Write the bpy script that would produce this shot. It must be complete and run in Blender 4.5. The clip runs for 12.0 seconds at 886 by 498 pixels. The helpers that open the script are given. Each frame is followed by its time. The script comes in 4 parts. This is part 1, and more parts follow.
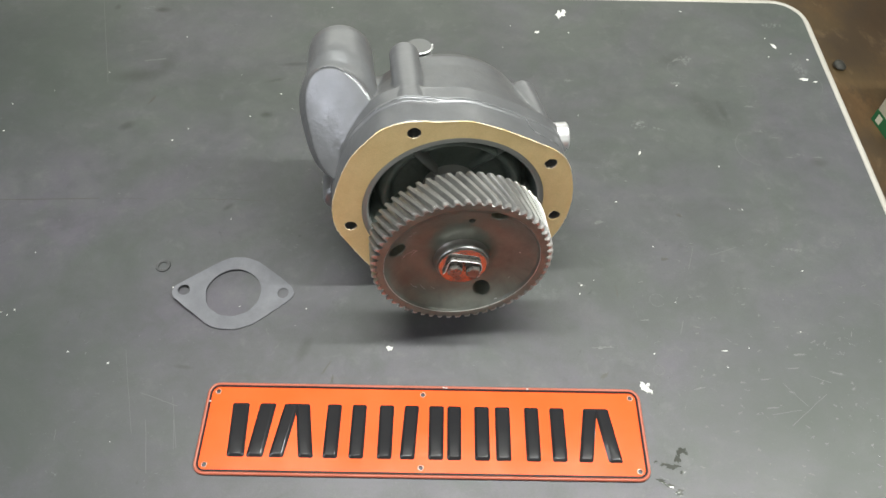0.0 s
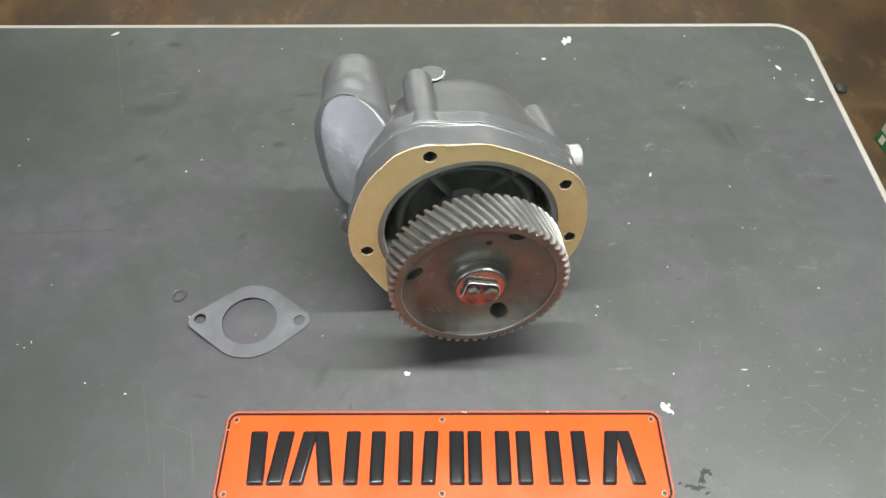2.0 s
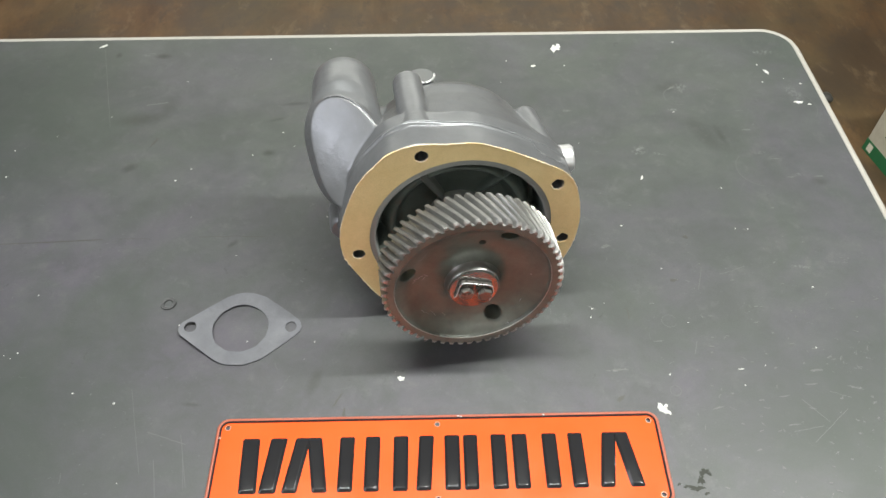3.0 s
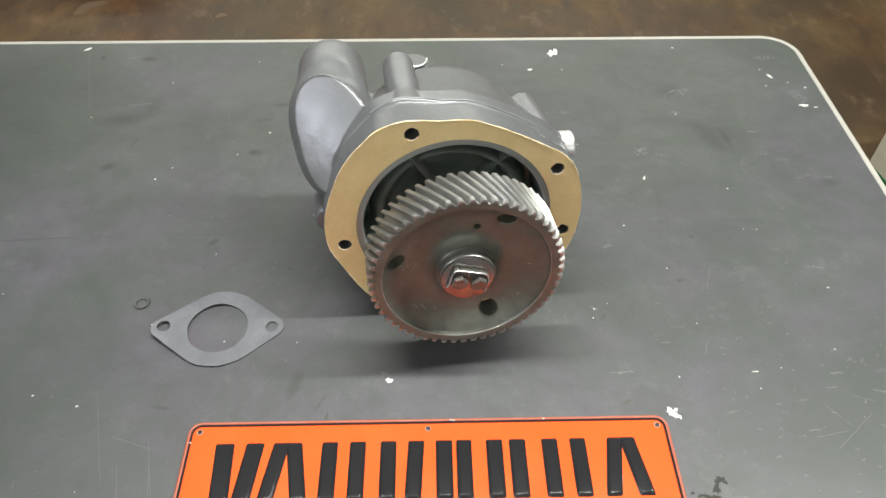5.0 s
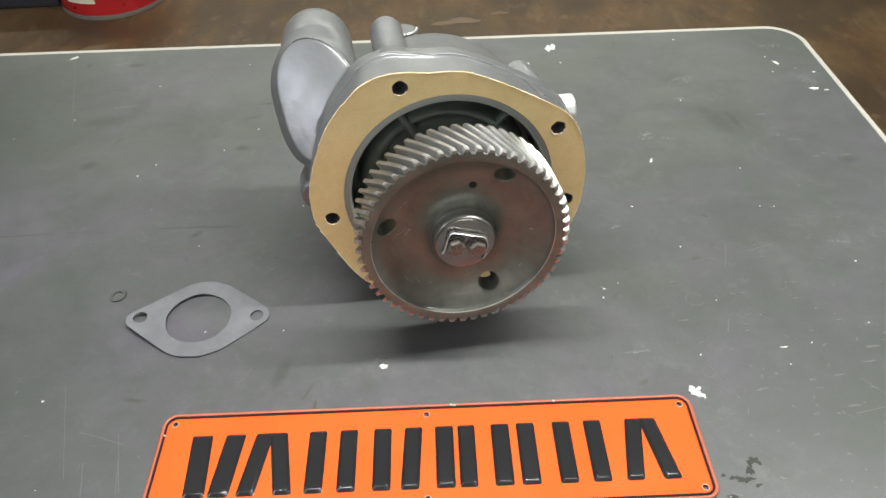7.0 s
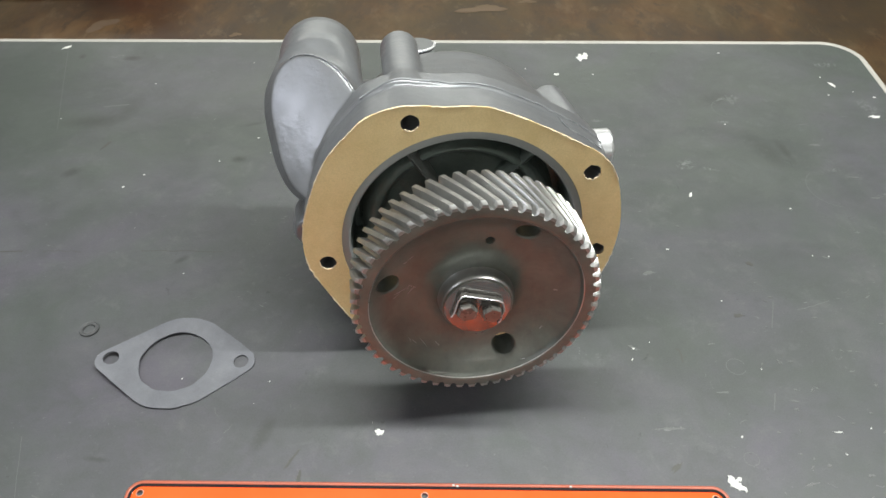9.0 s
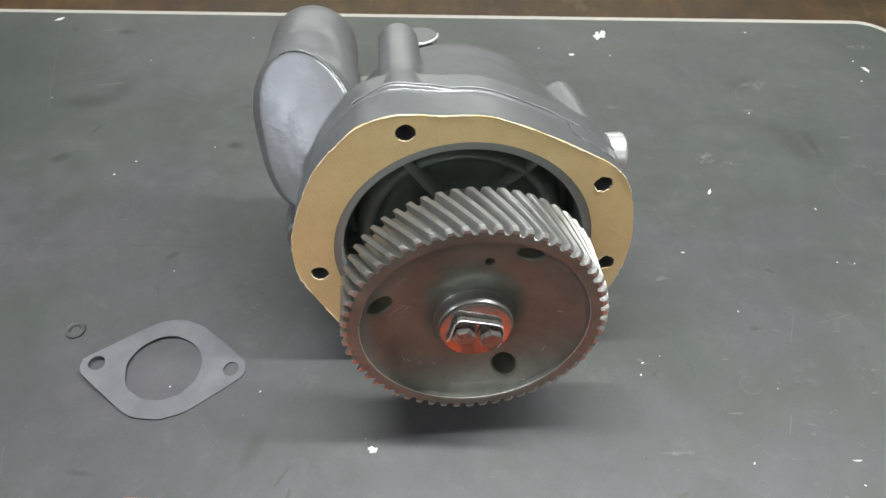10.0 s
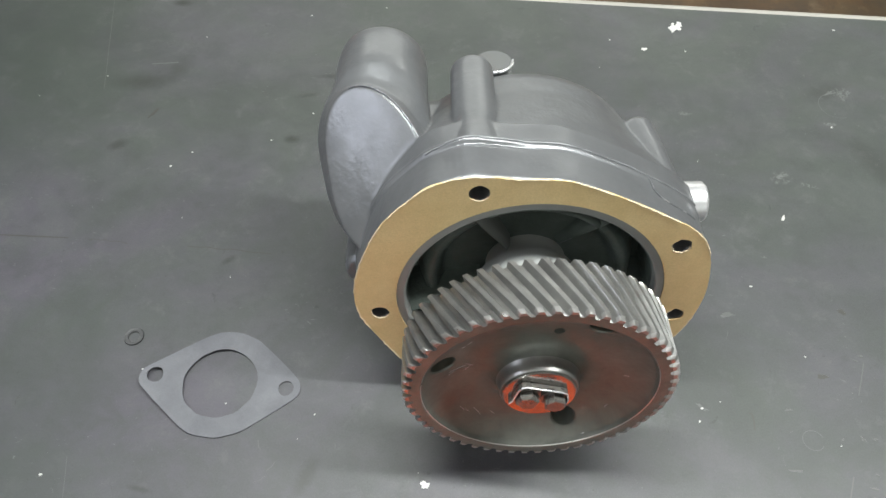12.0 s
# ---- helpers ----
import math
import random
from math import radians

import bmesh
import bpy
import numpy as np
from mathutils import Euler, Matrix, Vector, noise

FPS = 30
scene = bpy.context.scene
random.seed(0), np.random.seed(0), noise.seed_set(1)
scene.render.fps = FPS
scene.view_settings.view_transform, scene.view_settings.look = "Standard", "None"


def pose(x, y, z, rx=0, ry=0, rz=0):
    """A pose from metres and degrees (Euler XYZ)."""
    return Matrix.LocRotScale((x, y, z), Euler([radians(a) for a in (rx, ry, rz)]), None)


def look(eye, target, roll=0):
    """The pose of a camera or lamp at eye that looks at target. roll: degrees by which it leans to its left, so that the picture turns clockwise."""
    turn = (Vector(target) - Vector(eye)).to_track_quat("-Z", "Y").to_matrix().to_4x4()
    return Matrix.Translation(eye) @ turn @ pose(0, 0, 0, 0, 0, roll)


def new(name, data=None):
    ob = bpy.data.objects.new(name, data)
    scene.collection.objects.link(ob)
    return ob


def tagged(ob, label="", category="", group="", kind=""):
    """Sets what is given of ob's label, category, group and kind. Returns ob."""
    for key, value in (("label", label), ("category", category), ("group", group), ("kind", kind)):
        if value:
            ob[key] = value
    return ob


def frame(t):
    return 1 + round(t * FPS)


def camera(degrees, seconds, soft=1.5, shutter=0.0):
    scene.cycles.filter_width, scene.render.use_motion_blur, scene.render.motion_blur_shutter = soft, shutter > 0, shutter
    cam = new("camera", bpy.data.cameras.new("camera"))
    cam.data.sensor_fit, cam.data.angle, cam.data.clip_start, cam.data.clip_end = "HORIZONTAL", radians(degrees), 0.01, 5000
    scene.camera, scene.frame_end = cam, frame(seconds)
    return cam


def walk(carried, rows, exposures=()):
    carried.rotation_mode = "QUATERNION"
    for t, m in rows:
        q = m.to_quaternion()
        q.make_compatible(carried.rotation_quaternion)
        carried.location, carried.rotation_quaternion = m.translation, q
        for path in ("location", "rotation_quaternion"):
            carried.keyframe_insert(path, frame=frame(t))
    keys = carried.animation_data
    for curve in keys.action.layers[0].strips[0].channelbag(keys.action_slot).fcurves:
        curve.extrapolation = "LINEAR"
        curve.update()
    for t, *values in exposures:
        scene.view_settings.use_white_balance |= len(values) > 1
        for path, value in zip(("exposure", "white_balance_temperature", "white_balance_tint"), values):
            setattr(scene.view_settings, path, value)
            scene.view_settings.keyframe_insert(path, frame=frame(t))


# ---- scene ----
cam = camera(62.5, 12.0)
PATH = [
    (0, (0.016, -0.323, 1.481), (0.023, 0.829, -0.154), 1.3),
    (0.5, (0.019, -0.319, 1.486), (0.017, 0.864, -0.127), 0.3),
    (1, (0.015, -0.319, 1.486), (-0.007, 0.896, -0.102), -0.7),
    (1.5, (0.006, -0.32, 1.481), (-0.012, 0.891, -0.11), -0.8),
    (2, (0.002, -0.331, 1.477), (0.0, 0.891, -0.107), -0.2),
    (2.5, (0.0, -0.34, 1.47), (0.015, 0.889, -0.108), -0.2),
    (3, (0.001, -0.342, 1.46), (0.022, 0.922, -0.089), -0.2),
    (5, (0.005, -0.35, 1.386), (0.038, 1.005, -0.085), 0.3),
    (5.5, (0.009, -0.36, 1.364), (0.027, 1.056, -0.049), -0.3),
    (6, (0.008, -0.37, 1.339), (0.041, 1.064, -0.055), -0.1),
    (6.5, (0.013, -0.372, 1.313), (0.046, 1.061, -0.082), -0.9),
    (7, (0.014, -0.368, 1.293), (0.033, 1.092, -0.074), -1.7),
    (7.5, (0.008, -0.346, 1.271), (0.047, 1.133, -0.075), 0.4),
    (7.7, (0.009, -0.336, 1.27), (0.04, 1.147, -0.072), 0.5),
    (9.5, (0.024, -0.232, 1.28), (-0.018, 1.146, -0.169), -0.4),
    (10, (0.03, -0.207, 1.282), (-0.031, 1.125, -0.209), -0.6),
    (10.5, (0.035, -0.205, 1.297), (-0.05, 1.086, -0.228), -2.0),
    (11, (0.04, -0.194, 1.315), (-0.073, 1.066, -0.234), -3.0),
    (11.5, (0.044, -0.164, 1.325), (-0.107, 1.049, -0.258), -2.7),
    (12, (0.003, -0.13, 1.325), (-0.145, 1.038, -0.292), -1.2),
]
walk(cam, [(t, look(eye, target, roll)) for t, eye, target, roll in PATH], exposures=[(0.0, -0.07, 6560, 10.3), (3.2, -0.05, 6560, 10.3), (5.0, 0.01, 6620, 10), (7.5, 0.02, 6620, 10), (9.5, -0.14, 6380, 10.5), (12.0, -0.16, 6360, 10.5)])

from mathutils.geometry import delaunay_2d_cdt

# ---- light ----
world = bpy.data.worlds.new("room_air")
scene.world = world
world.use_nodes = True
world.node_tree.nodes["Background"].inputs["Color"].default_value = (0.75, 0.85, 1.0, 1)
world.node_tree.nodes["Background"].inputs["Strength"].default_value = 0.035


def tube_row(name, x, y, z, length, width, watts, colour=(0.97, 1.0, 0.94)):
    """An area lamp under the ceiling, along x, for rows of fluorescent tubes and added fill."""
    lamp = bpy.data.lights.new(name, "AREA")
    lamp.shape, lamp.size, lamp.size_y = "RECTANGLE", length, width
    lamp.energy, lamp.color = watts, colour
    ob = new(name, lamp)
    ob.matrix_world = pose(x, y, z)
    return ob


tube_row("fluorescent_row_middle", 0.64, 0.28, 2.62, 2.8, 0.035, 112)
tube_row("fluorescent_bank_front", -3.0, -0.5, 2.62, 2.2, 1.7, 62, (0.88, 0.91, 1.0))
tube_row("fluorescent_row_entrance", 0.0, -4.4, 2.45, 4.8, 0.1, 143)
tube_row("fluorescent_row_rear", -0.2, 4.2, 2.62, 4.8, 0.10, 103, (1.0, 1.0, 0.88))
# unseen fill lamp, added to brighten the bearing neck inside the cavity
tube_row("cavity_fill_front", 0.3, -1.0, 2.62, 2.4, 0.1, 7, (0.97, 1.0, 0.96))

# ---- materials ----


def material(name, colour, rough=0.5, metal=0.0, spec=0.5):
    m = bpy.data.materials.new(name)
    m.use_nodes = True
    b = m.node_tree.nodes["Principled BSDF"]
    b.inputs["Base Color"].default_value = (*colour, 1)
    b.inputs["Roughness"].default_value = rough
    b.inputs["Metallic"].default_value = metal
    b.inputs["Specular IOR Level"].default_value = spec
    return m


def node(m, kind, **inputs):
    n = m.node_tree.nodes.new(kind)
    for key, value in inputs.items():
        n.inputs[key.replace("_", " ")].default_value = value
    return n


def link(m, a, b):
    m.node_tree.links.new(a, b)


def coords(m, scale=(1, 1, 1), turn=(0, 0, 0)):
    c = node(m, "ShaderNodeTexCoord")
    p = node(m, "ShaderNodeMapping")
    p.inputs["Scale"].default_value = scale
    p.inputs["Rotation"].default_value = turn
    link(m, c.outputs["Object"], p.inputs["Vector"])
    return p.outputs["Vector"]


def ramp(m, value, stops):
    r = node(m, "ShaderNodeValToRGB")
    e = r.color_ramp.elements
    while len(e) < len(stops):
        e.new(0.5)
    for k, (at, colour) in zip(e, stops):
        k.position, k.color = at, (*colour, 1) if len(colour) == 3 else colour
    link(m, value, r.inputs["Fac"])
    return r.outputs["Color"]


def noise_out(m, vec, scale, detail=4, rough=0.6, distort=0.0):
    n = node(m, "ShaderNodeTexNoise", Scale=scale, Detail=detail, Roughness=rough, Distortion=distort)
    link(m, vec, n.inputs["Vector"])
    return n.outputs["Fac"]


def mix(m, fac, a, b, mode="MIX"):
    n = m.node_tree.nodes.new("ShaderNodeMix")
    n.data_type, n.blend_type = "RGBA", mode
    for sock, value in ((n.inputs[0], fac), (n.inputs[6], a), (n.inputs[7], b)):
        if hasattr(value, "links"):
            link(m, value, sock)
        elif isinstance(value, (int, float)):
            sock.default_value = value
        else:
            sock.default_value = (*value, 1)
    return n.outputs[2]


def shader(m):
    return m.node_tree.nodes["Principled BSDF"]


def bump(m, height, strength, distance=0.001):
    n = node(m, "ShaderNodeBump", Strength=strength, Distance=distance)
    link(m, height, n.inputs["Height"])
    link(m, n.outputs["Normal"], shader(m).inputs["Normal"])


def rough_from(m, value, low, high):
    n = node(m, "ShaderNodeMapRange", To_Min=low, To_Max=high)
    n.inputs["From Min"].default_value, n.inputs["From Max"].default_value = 0.3, 0.7
    link(m, value, n.inputs["Value"])
    link(m, n.outputs["Result"], shader(m).inputs["Roughness"])


SOFT_DARK = ((-0.254, 0.252, 0.014, 0.006, 0.72, 0.5), (-0.263, 0.028, 0.016, 0.004, -0.1, 0.6), (0.414, 0.438, 0.008, 0.036, 0.16, 0.5), (0.524, 0.345, 0.020, 0.012, 0, 0.5), (-0.428, 0.492, 0.055, 0.020, 0.1, 0.5), (-0.392, 0.520, 0.022, 0.040, -0.2, 0.35), (-0.205, 0.523, 0.036, 0.006, 0.1, 0.6), (-0.228, 0.488, 0.024, 0.006, 0.3, 0.5),
             (-0.134, 0.053, 0.011, 0.028, -0.35, 0.6), (-0.231, 0.417, 0.013, 0.009, 0, 0.8), (-0.429, 0.645, 0.021, 0.010, 0, 0.9), (-0.501, 0.649, 0.008, 0.011, 0, 0.8),
             (0.39, 0.44, 0.020, 0.06, 0.4, 0.35), (-0.42, 0.39, 0.018, 0.012, 0.6, 0.6), (0.36, 0.55, 0.05, 0.02, 0.5, 0.35))
SHADED_GREEN_CORNERS = ((-0.56, -0.07, 0.46, 0.34, 0.3, 0.9), (0.55, -0.10, 0.40, 0.36, -0.3, 0.9), (-0.62, 0.50, 0.30, 0.28, 0, 0.45))
SOFT_PALE = ((0.531, 0.634, 0.022, 0.007, 0.0, 0.6), (0.199, 0.499, 0.011, 0.005, 0.1, 0.4), (0.291, 0.412, 0.015, 0.012, 0.5, 0.6), (0.318, 0.403, 0.012, 0.004, -0.3, 0.5), (0.215, 0.237, 0.010, 0.004, 0, 0.5), (0.202, 0.061, 0.015, 0.0025, 0.1, 0.6),
             (0.45, 0.2, 0.018, 0.004, -0.1, 0.4), (0.42, 0.056, 0.012, 0.002, 0.1, 0.6), (0.456, 0.034, 0.012, 0.002, -0.2, 0.6), (0.380, 0.549, 0.014, 0.014, 0.3, 0.5), (0.356, 0.497, 0.010, 0.004, 0.1, 0.5), (0.549, 0.532, 0.012, 0.03, 0.4, 0.35),
             (0.459, 0.403, 0.010, 0.004, 0, 0.5), (0.50, 0.358, 0.014, 0.005, 0.2, 0.4), (-0.452, 0.650, 0.014, 0.005, 0.2, 0.5))


def soft_spot(m, torn, x, y, rx, ry, turn, much):
    """A mask for one soft, ragged patch on the tabletop: stain, rubbed place or painted shade."""
    c = node(m, "ShaderNodeTexCoord")
    p = node(m, "ShaderNodeMapping")
    p.vector_type = "TEXTURE"
    p.inputs["Location"].default_value = (x, y, 0.75)
    p.inputs["Rotation"].default_value = (0, 0, turn)
    p.inputs["Scale"].default_value = (rx, ry, 1)
    link(m, c.outputs["Object"], p.inputs["Vector"])
    g = node(m, "ShaderNodeTexGradient")
    g.gradient_type = "SPHERICAL"
    link(m, p.outputs["Vector"], g.inputs["Vector"])
    k = node(m, "ShaderNodeMath")
    k.operation = "MULTIPLY"
    link(m, g.outputs["Fac"], k.inputs[0])
    link(m, torn, k.inputs[1])
    return ramp(m, k.outputs["Value"], [(0.10, (0, 0, 0)), (0.40, (much, much, much))])


def worn_laminate():
    m = material("worn_grey_laminate", (0.07, 0.072, 0.074), 0.4)
    v = coords(m)
    big = noise_out(m, v, 2.6, 5, 0.6, 0.4)
    tint = noise_out(m, coords(m, (1, 1, 1), (0, 0, 0.6)), 3.2, 5, 0.64, 0.8)
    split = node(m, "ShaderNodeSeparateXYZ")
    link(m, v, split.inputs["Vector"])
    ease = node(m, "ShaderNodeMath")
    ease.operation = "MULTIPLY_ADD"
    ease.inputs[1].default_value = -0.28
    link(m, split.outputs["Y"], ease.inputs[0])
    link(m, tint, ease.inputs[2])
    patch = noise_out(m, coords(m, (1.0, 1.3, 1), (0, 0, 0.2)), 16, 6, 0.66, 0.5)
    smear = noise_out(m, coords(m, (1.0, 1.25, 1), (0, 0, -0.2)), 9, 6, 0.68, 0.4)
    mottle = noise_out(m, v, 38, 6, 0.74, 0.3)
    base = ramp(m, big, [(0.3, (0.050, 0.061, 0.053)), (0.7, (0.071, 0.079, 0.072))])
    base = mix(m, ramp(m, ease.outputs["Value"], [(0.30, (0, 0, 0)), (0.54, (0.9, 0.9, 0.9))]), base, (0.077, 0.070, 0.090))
    base = mix(m, ramp(m, patch, [(0.50, (0, 0, 0)), (0.66, (0.45, 0.45, 0.45))]), base, (0.054, 0.066, 0.057))
    base = mix(m, ramp(m, patch, [(0.32, (0.5, 0.5, 0.5)), (0.46, (0, 0, 0))]), base, (0.084, 0.080, 0.091))
    base = mix(m, ramp(m, smear, [(0.46, (0, 0, 0)), (0.66, (0.6, 0.6, 0.6))]), base, (0.042, 0.048, 0.045))
    base = mix(m, ramp(m, smear, [(0.30, (0.4, 0.4, 0.4)), (0.44, (0, 0, 0))]), base, (0.092, 0.098, 0.097))
    base = mix(m, ramp(m, mottle, [(0.34, (0.45, 0.45, 0.45)), (0.48, (0, 0, 0))]), base, (0.046, 0.050, 0.049))
    base = mix(m, ramp(m, mottle, [(0.55, (0, 0, 0)), (0.70, (0.55, 0.55, 0.55))]), base, (0.102, 0.105, 0.105))
    fine = noise_out(m, v, 700, 3, 0.75)
    base = mix(m, 0.10, base, ramp(m, fine, [(0.3, (0.02, 0.02, 0.02)), (0.7, (0.2, 0.2, 0.2))]))
    # light falloff put into the colour: darker, greener patches, mostly at front corners
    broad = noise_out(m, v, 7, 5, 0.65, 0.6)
    for x, y, rx, ry, turn, much in SHADED_GREEN_CORNERS:
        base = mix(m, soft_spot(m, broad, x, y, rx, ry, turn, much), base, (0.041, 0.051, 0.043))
    # small pale flecks and nicks, gathered in patches
    fleck = noise_out(m, coords(m, (1.0, 1.7, 1), (0, 0, 0.3)), 130, 4, 0.7, 1.5)
    where = noise_out(m, v, 5.0, 3, 0.6)
    s = mix(m, 1.0, ramp(m, fleck, [(0.645, (0, 0, 0)), (0.72, (0.75, 0.75, 0.75))]), ramp(m, where, [(0.42, (0, 0, 0)), (0.58, (1, 1, 1))]), "MULTIPLY")
    base = mix(m, s, base, (0.165, 0.17, 0.168))
    # small dark scuffs
    nick = noise_out(m, coords(m, (1.6, 1.0, 1), (0, 0, 0.5)), 70, 5, 0.7, 1.2)
    base = mix(m, ramp(m, nick, [(0.27, (0.75, 0.75, 0.75)), (0.34, (0, 0, 0))]), base, (0.033, 0.036, 0.034))
    # soft stains and pale rubbed places: x, y, two half-widths, turn, strength
    torn = noise_out(m, v, 150, 6, 0.78, 1.0)
    for x, y, rx, ry, turn, much in SOFT_DARK:
        base = mix(m, soft_spot(m, torn, x, y, rx, ry, turn, much), base, (0.028, 0.030, 0.026))
    crumbs = ramp(m, noise_out(m, v, 240, 4, 0.7, 0.8), [(0.47, (0.05, 0.05, 0.05)), (0.60, (1, 1, 1))])
    for x, y, rx, ry, turn, much in SOFT_PALE:
        base = mix(m, soft_spot(m, crumbs, x, y, rx, ry, turn, much), base, (0.19, 0.195, 0.19))
    base = mix(m, 1.0, base, (0.895, 0.885, 0.905), "MULTIPLY")
    link(m, base, shader(m).inputs["Base Color"])
    rough_from(m, mix(m, 0.5, smear, mottle), 0.38, 0.56)
    h = mix(m, 0.35, noise_out(m, v, 260, 4, 0.7), mottle)
    bump(m, h, 0.22, 0.0007)
    return m


def cast_paint(name="grey_painted_cast_iron", chipped=0.55):
    m = material(name, (0.2, 0.205, 0.215), 0.36, 0.55)
    v = coords(m)
    mid = noise_out(m, v, 22, 4, 0.6)
    base = ramp(m, mid, [(0.3, (0.168, 0.173, 0.184)), (0.7, (0.218, 0.224, 0.235))])
    worn = node(m, "ShaderNodeNewGeometry").outputs["Pointiness"]
    worn = mix(m, 1.0, ramp(m, worn, [(0.53, (0, 0, 0)), (0.60, (1, 1, 1))]), ramp(m, noise_out(m, v, 90, 4, 0.7), [(0.5, (0, 0, 0)), (0.62, (chipped, chipped, chipped))]), "MULTIPLY")
    base = mix(m, worn, base, (0.6, 0.6, 0.6))
    link(m, base, shader(m).inputs["Base Color"])
    rough_from(m, noise_out(m, v, 60, 3, 0.6), 0.28 if chipped > 0.5 else 0.5, 0.40 if chipped > 0.5 else 0.6)
    # smooth paint with pebbled sand marks in patches
    sand = noise_out(m, v, 300, 3, 0.6)
    where = ramp(m, noise_out(m, v, 24, 3, 0.6), [(0.44, (0.10, 0.10, 0.10)), (0.62, (1, 1, 1))])
    h = mix(m, 0.45, mix(m, 1.0, sand, where, "MULTIPLY"), noise_out(m, v, 75, 4, 0.55, 0.4))
    h = mix(m, 0.5, h, noise_out(m, v, 34, 3, 0.55, 0.6))
    bump(m, h, 0.50, 0.0021)
    return m


def bare_steel(name, low, high, rlow, rhigh, grain=(1, 1, 1), metal=0.9):
    m = material(name, low, 0.35, metal)
    v = coords(m, grain)
    n = noise_out(m, v, 60, 5, 0.65, 0.3)
    link(m, ramp(m, n, [(0.3, low), (0.72, high)]), shader(m).inputs["Base Color"])
    rough_from(m, noise_out(m, v, 130, 3, 0.6), rlow, rhigh)
    bump(m, noise_out(m, v, 500, 3, 0.6), 0.12, 0.0004)
    return m


def paper(name, low, high, rough):
    m = material(name, low, rough)
    v = coords(m)
    n = noise_out(m, v, 35, 5, 0.6)
    c = ramp(m, n, [(0.35, low), (0.7, high)])
    c = mix(m, 1.0, c, ramp(m, noise_out(m, v, 1100, 2, 0.6), [(0.3, (0.86, 0.86, 0.86)), (0.7, (1, 1, 1))]), "MULTIPLY")
    link(m, c, shader(m).inputs["Base Color"])
    bump(m, noise_out(m, v, 1200, 3, 0.6), 0.2, 0.0003)
    return m


def enamel(name, colour, rough=0.25):
    m = material(name, colour, rough)
    v = coords(m)
    n = noise_out(m, v, 18, 4, 0.6)
    link(m, ramp(m, n, [(0.3, tuple(c * 0.93 for c in colour)), (0.7, tuple(min(1, c * 1.05) for c in colour))]), shader(m).inputs["Base Color"])
    rough_from(m, n, rough * 0.85, rough * 1.25)
    bump(m, noise_out(m, v, 25, 2, 0.5), 0.08, 0.002)
    return m


def floor_wood():
    m = material("stained_plank_floor", (0.1, 0.065, 0.035), 0.5)
    v = coords(m, (1, 1, 1), (0, 0, 0.75))
    w = coords(m, (2.0, 0.8, 1), (0, 0, 0.75))
    streak = noise_out(m, w, 3.0, 6, 0.66, 0.3)
    blot = noise_out(m, v, 2.6, 6, 0.66, 0.3)
    hue = noise_out(m, coords(m, (1, 1, 1), (0, 0, 0.2)), 1.8, 4, 0.6, 0.3)
    spot = noise_out(m, coords(m, (1.5, 0.8, 1), (0, 0, 0.75)), 8, 5, 0.68, 0.25)
    c = ramp(m, streak, [(0.34, (0.085, 0.045, 0.019)), (0.52, (0.155, 0.088, 0.037)), (0.70, (0.225, 0.14, 0.064))])
    c = mix(m, ramp(m, hue, [(0.42, (0, 0, 0)), (0.60, (0.7, 0.7, 0.7))]), c, (0.098, 0.075, 0.036))
    c = mix(m, ramp(m, blot, [(0.40, (0.8, 0.8, 0.8)), (0.54, (0, 0, 0))]), c, (0.066, 0.046, 0.029))
    c = mix(m, ramp(m, spot, [(0.32, (0.7, 0.7, 0.7)), (0.44, (0, 0, 0))]), c, (0.060, 0.043, 0.028))
    c = mix(m, ramp(m, spot, [(0.56, (0, 0, 0)), (0.72, (0.6, 0.6, 0.6))]), c, (0.25, 0.18, 0.105))
    c = mix(m, 1.0, c, (0.76, 0.72, 0.70), "MULTIPLY")
    link(m, c, shader(m).inputs["Base Color"])
    rough_from(m, blot, 0.42, 0.62)
    bump(m, streak, 0.3, 0.002)
    return m


def cast_face():
    """Dark oily casting skin of the gear's web."""
    m = material("dark_oiled_gear_face", (0.13, 0.13, 0.12), 0.36, 0.42)
    v = coords(m)
    n = noise_out(m, v, 28, 5, 0.65, 0.4)
    base = ramp(m, n, [(0.3, (0.096, 0.103, 0.090)), (0.72, (0.182, 0.191, 0.170))])
    link(m, base, shader(m).inputs["Base Color"])
    rough_from(m, noise_out(m, v, 70, 3, 0.6), 0.35, 0.47)
    shader(m).inputs["Coat Weight"].default_value = 0.15
    shader(m).inputs["Coat Roughness"].default_value = 0.14
    h = mix(m, 0.5, noise_out(m, v, 230, 6, 0.7), noise_out(m, v, 60, 4, 0.55, 0.6))
    bump(m, h, 0.6, 0.0016)
    return m


def cast_inside():
    """Glossy dark paint over rough sand casting."""
    m = material("dark_glossy_casting_inside", (0.2, 0.212, 0.206), 0.24, 0.15)
    v = coords(m)
    n = noise_out(m, v, 30, 4, 0.6)
    link(m, ramp(m, n, [(0.3, (0.090, 0.112, 0.101)), (0.7, (0.152, 0.181, 0.166))]), shader(m).inputs["Base Color"])
    rough_from(m, n, 0.26, 0.4)
    h = mix(m, 0.6, noise_out(m, v, 140, 4, 0.6), noise_out(m, v, 38, 3, 0.5, 0.5))
    bump(m, h, 0.7, 0.004)
    return m


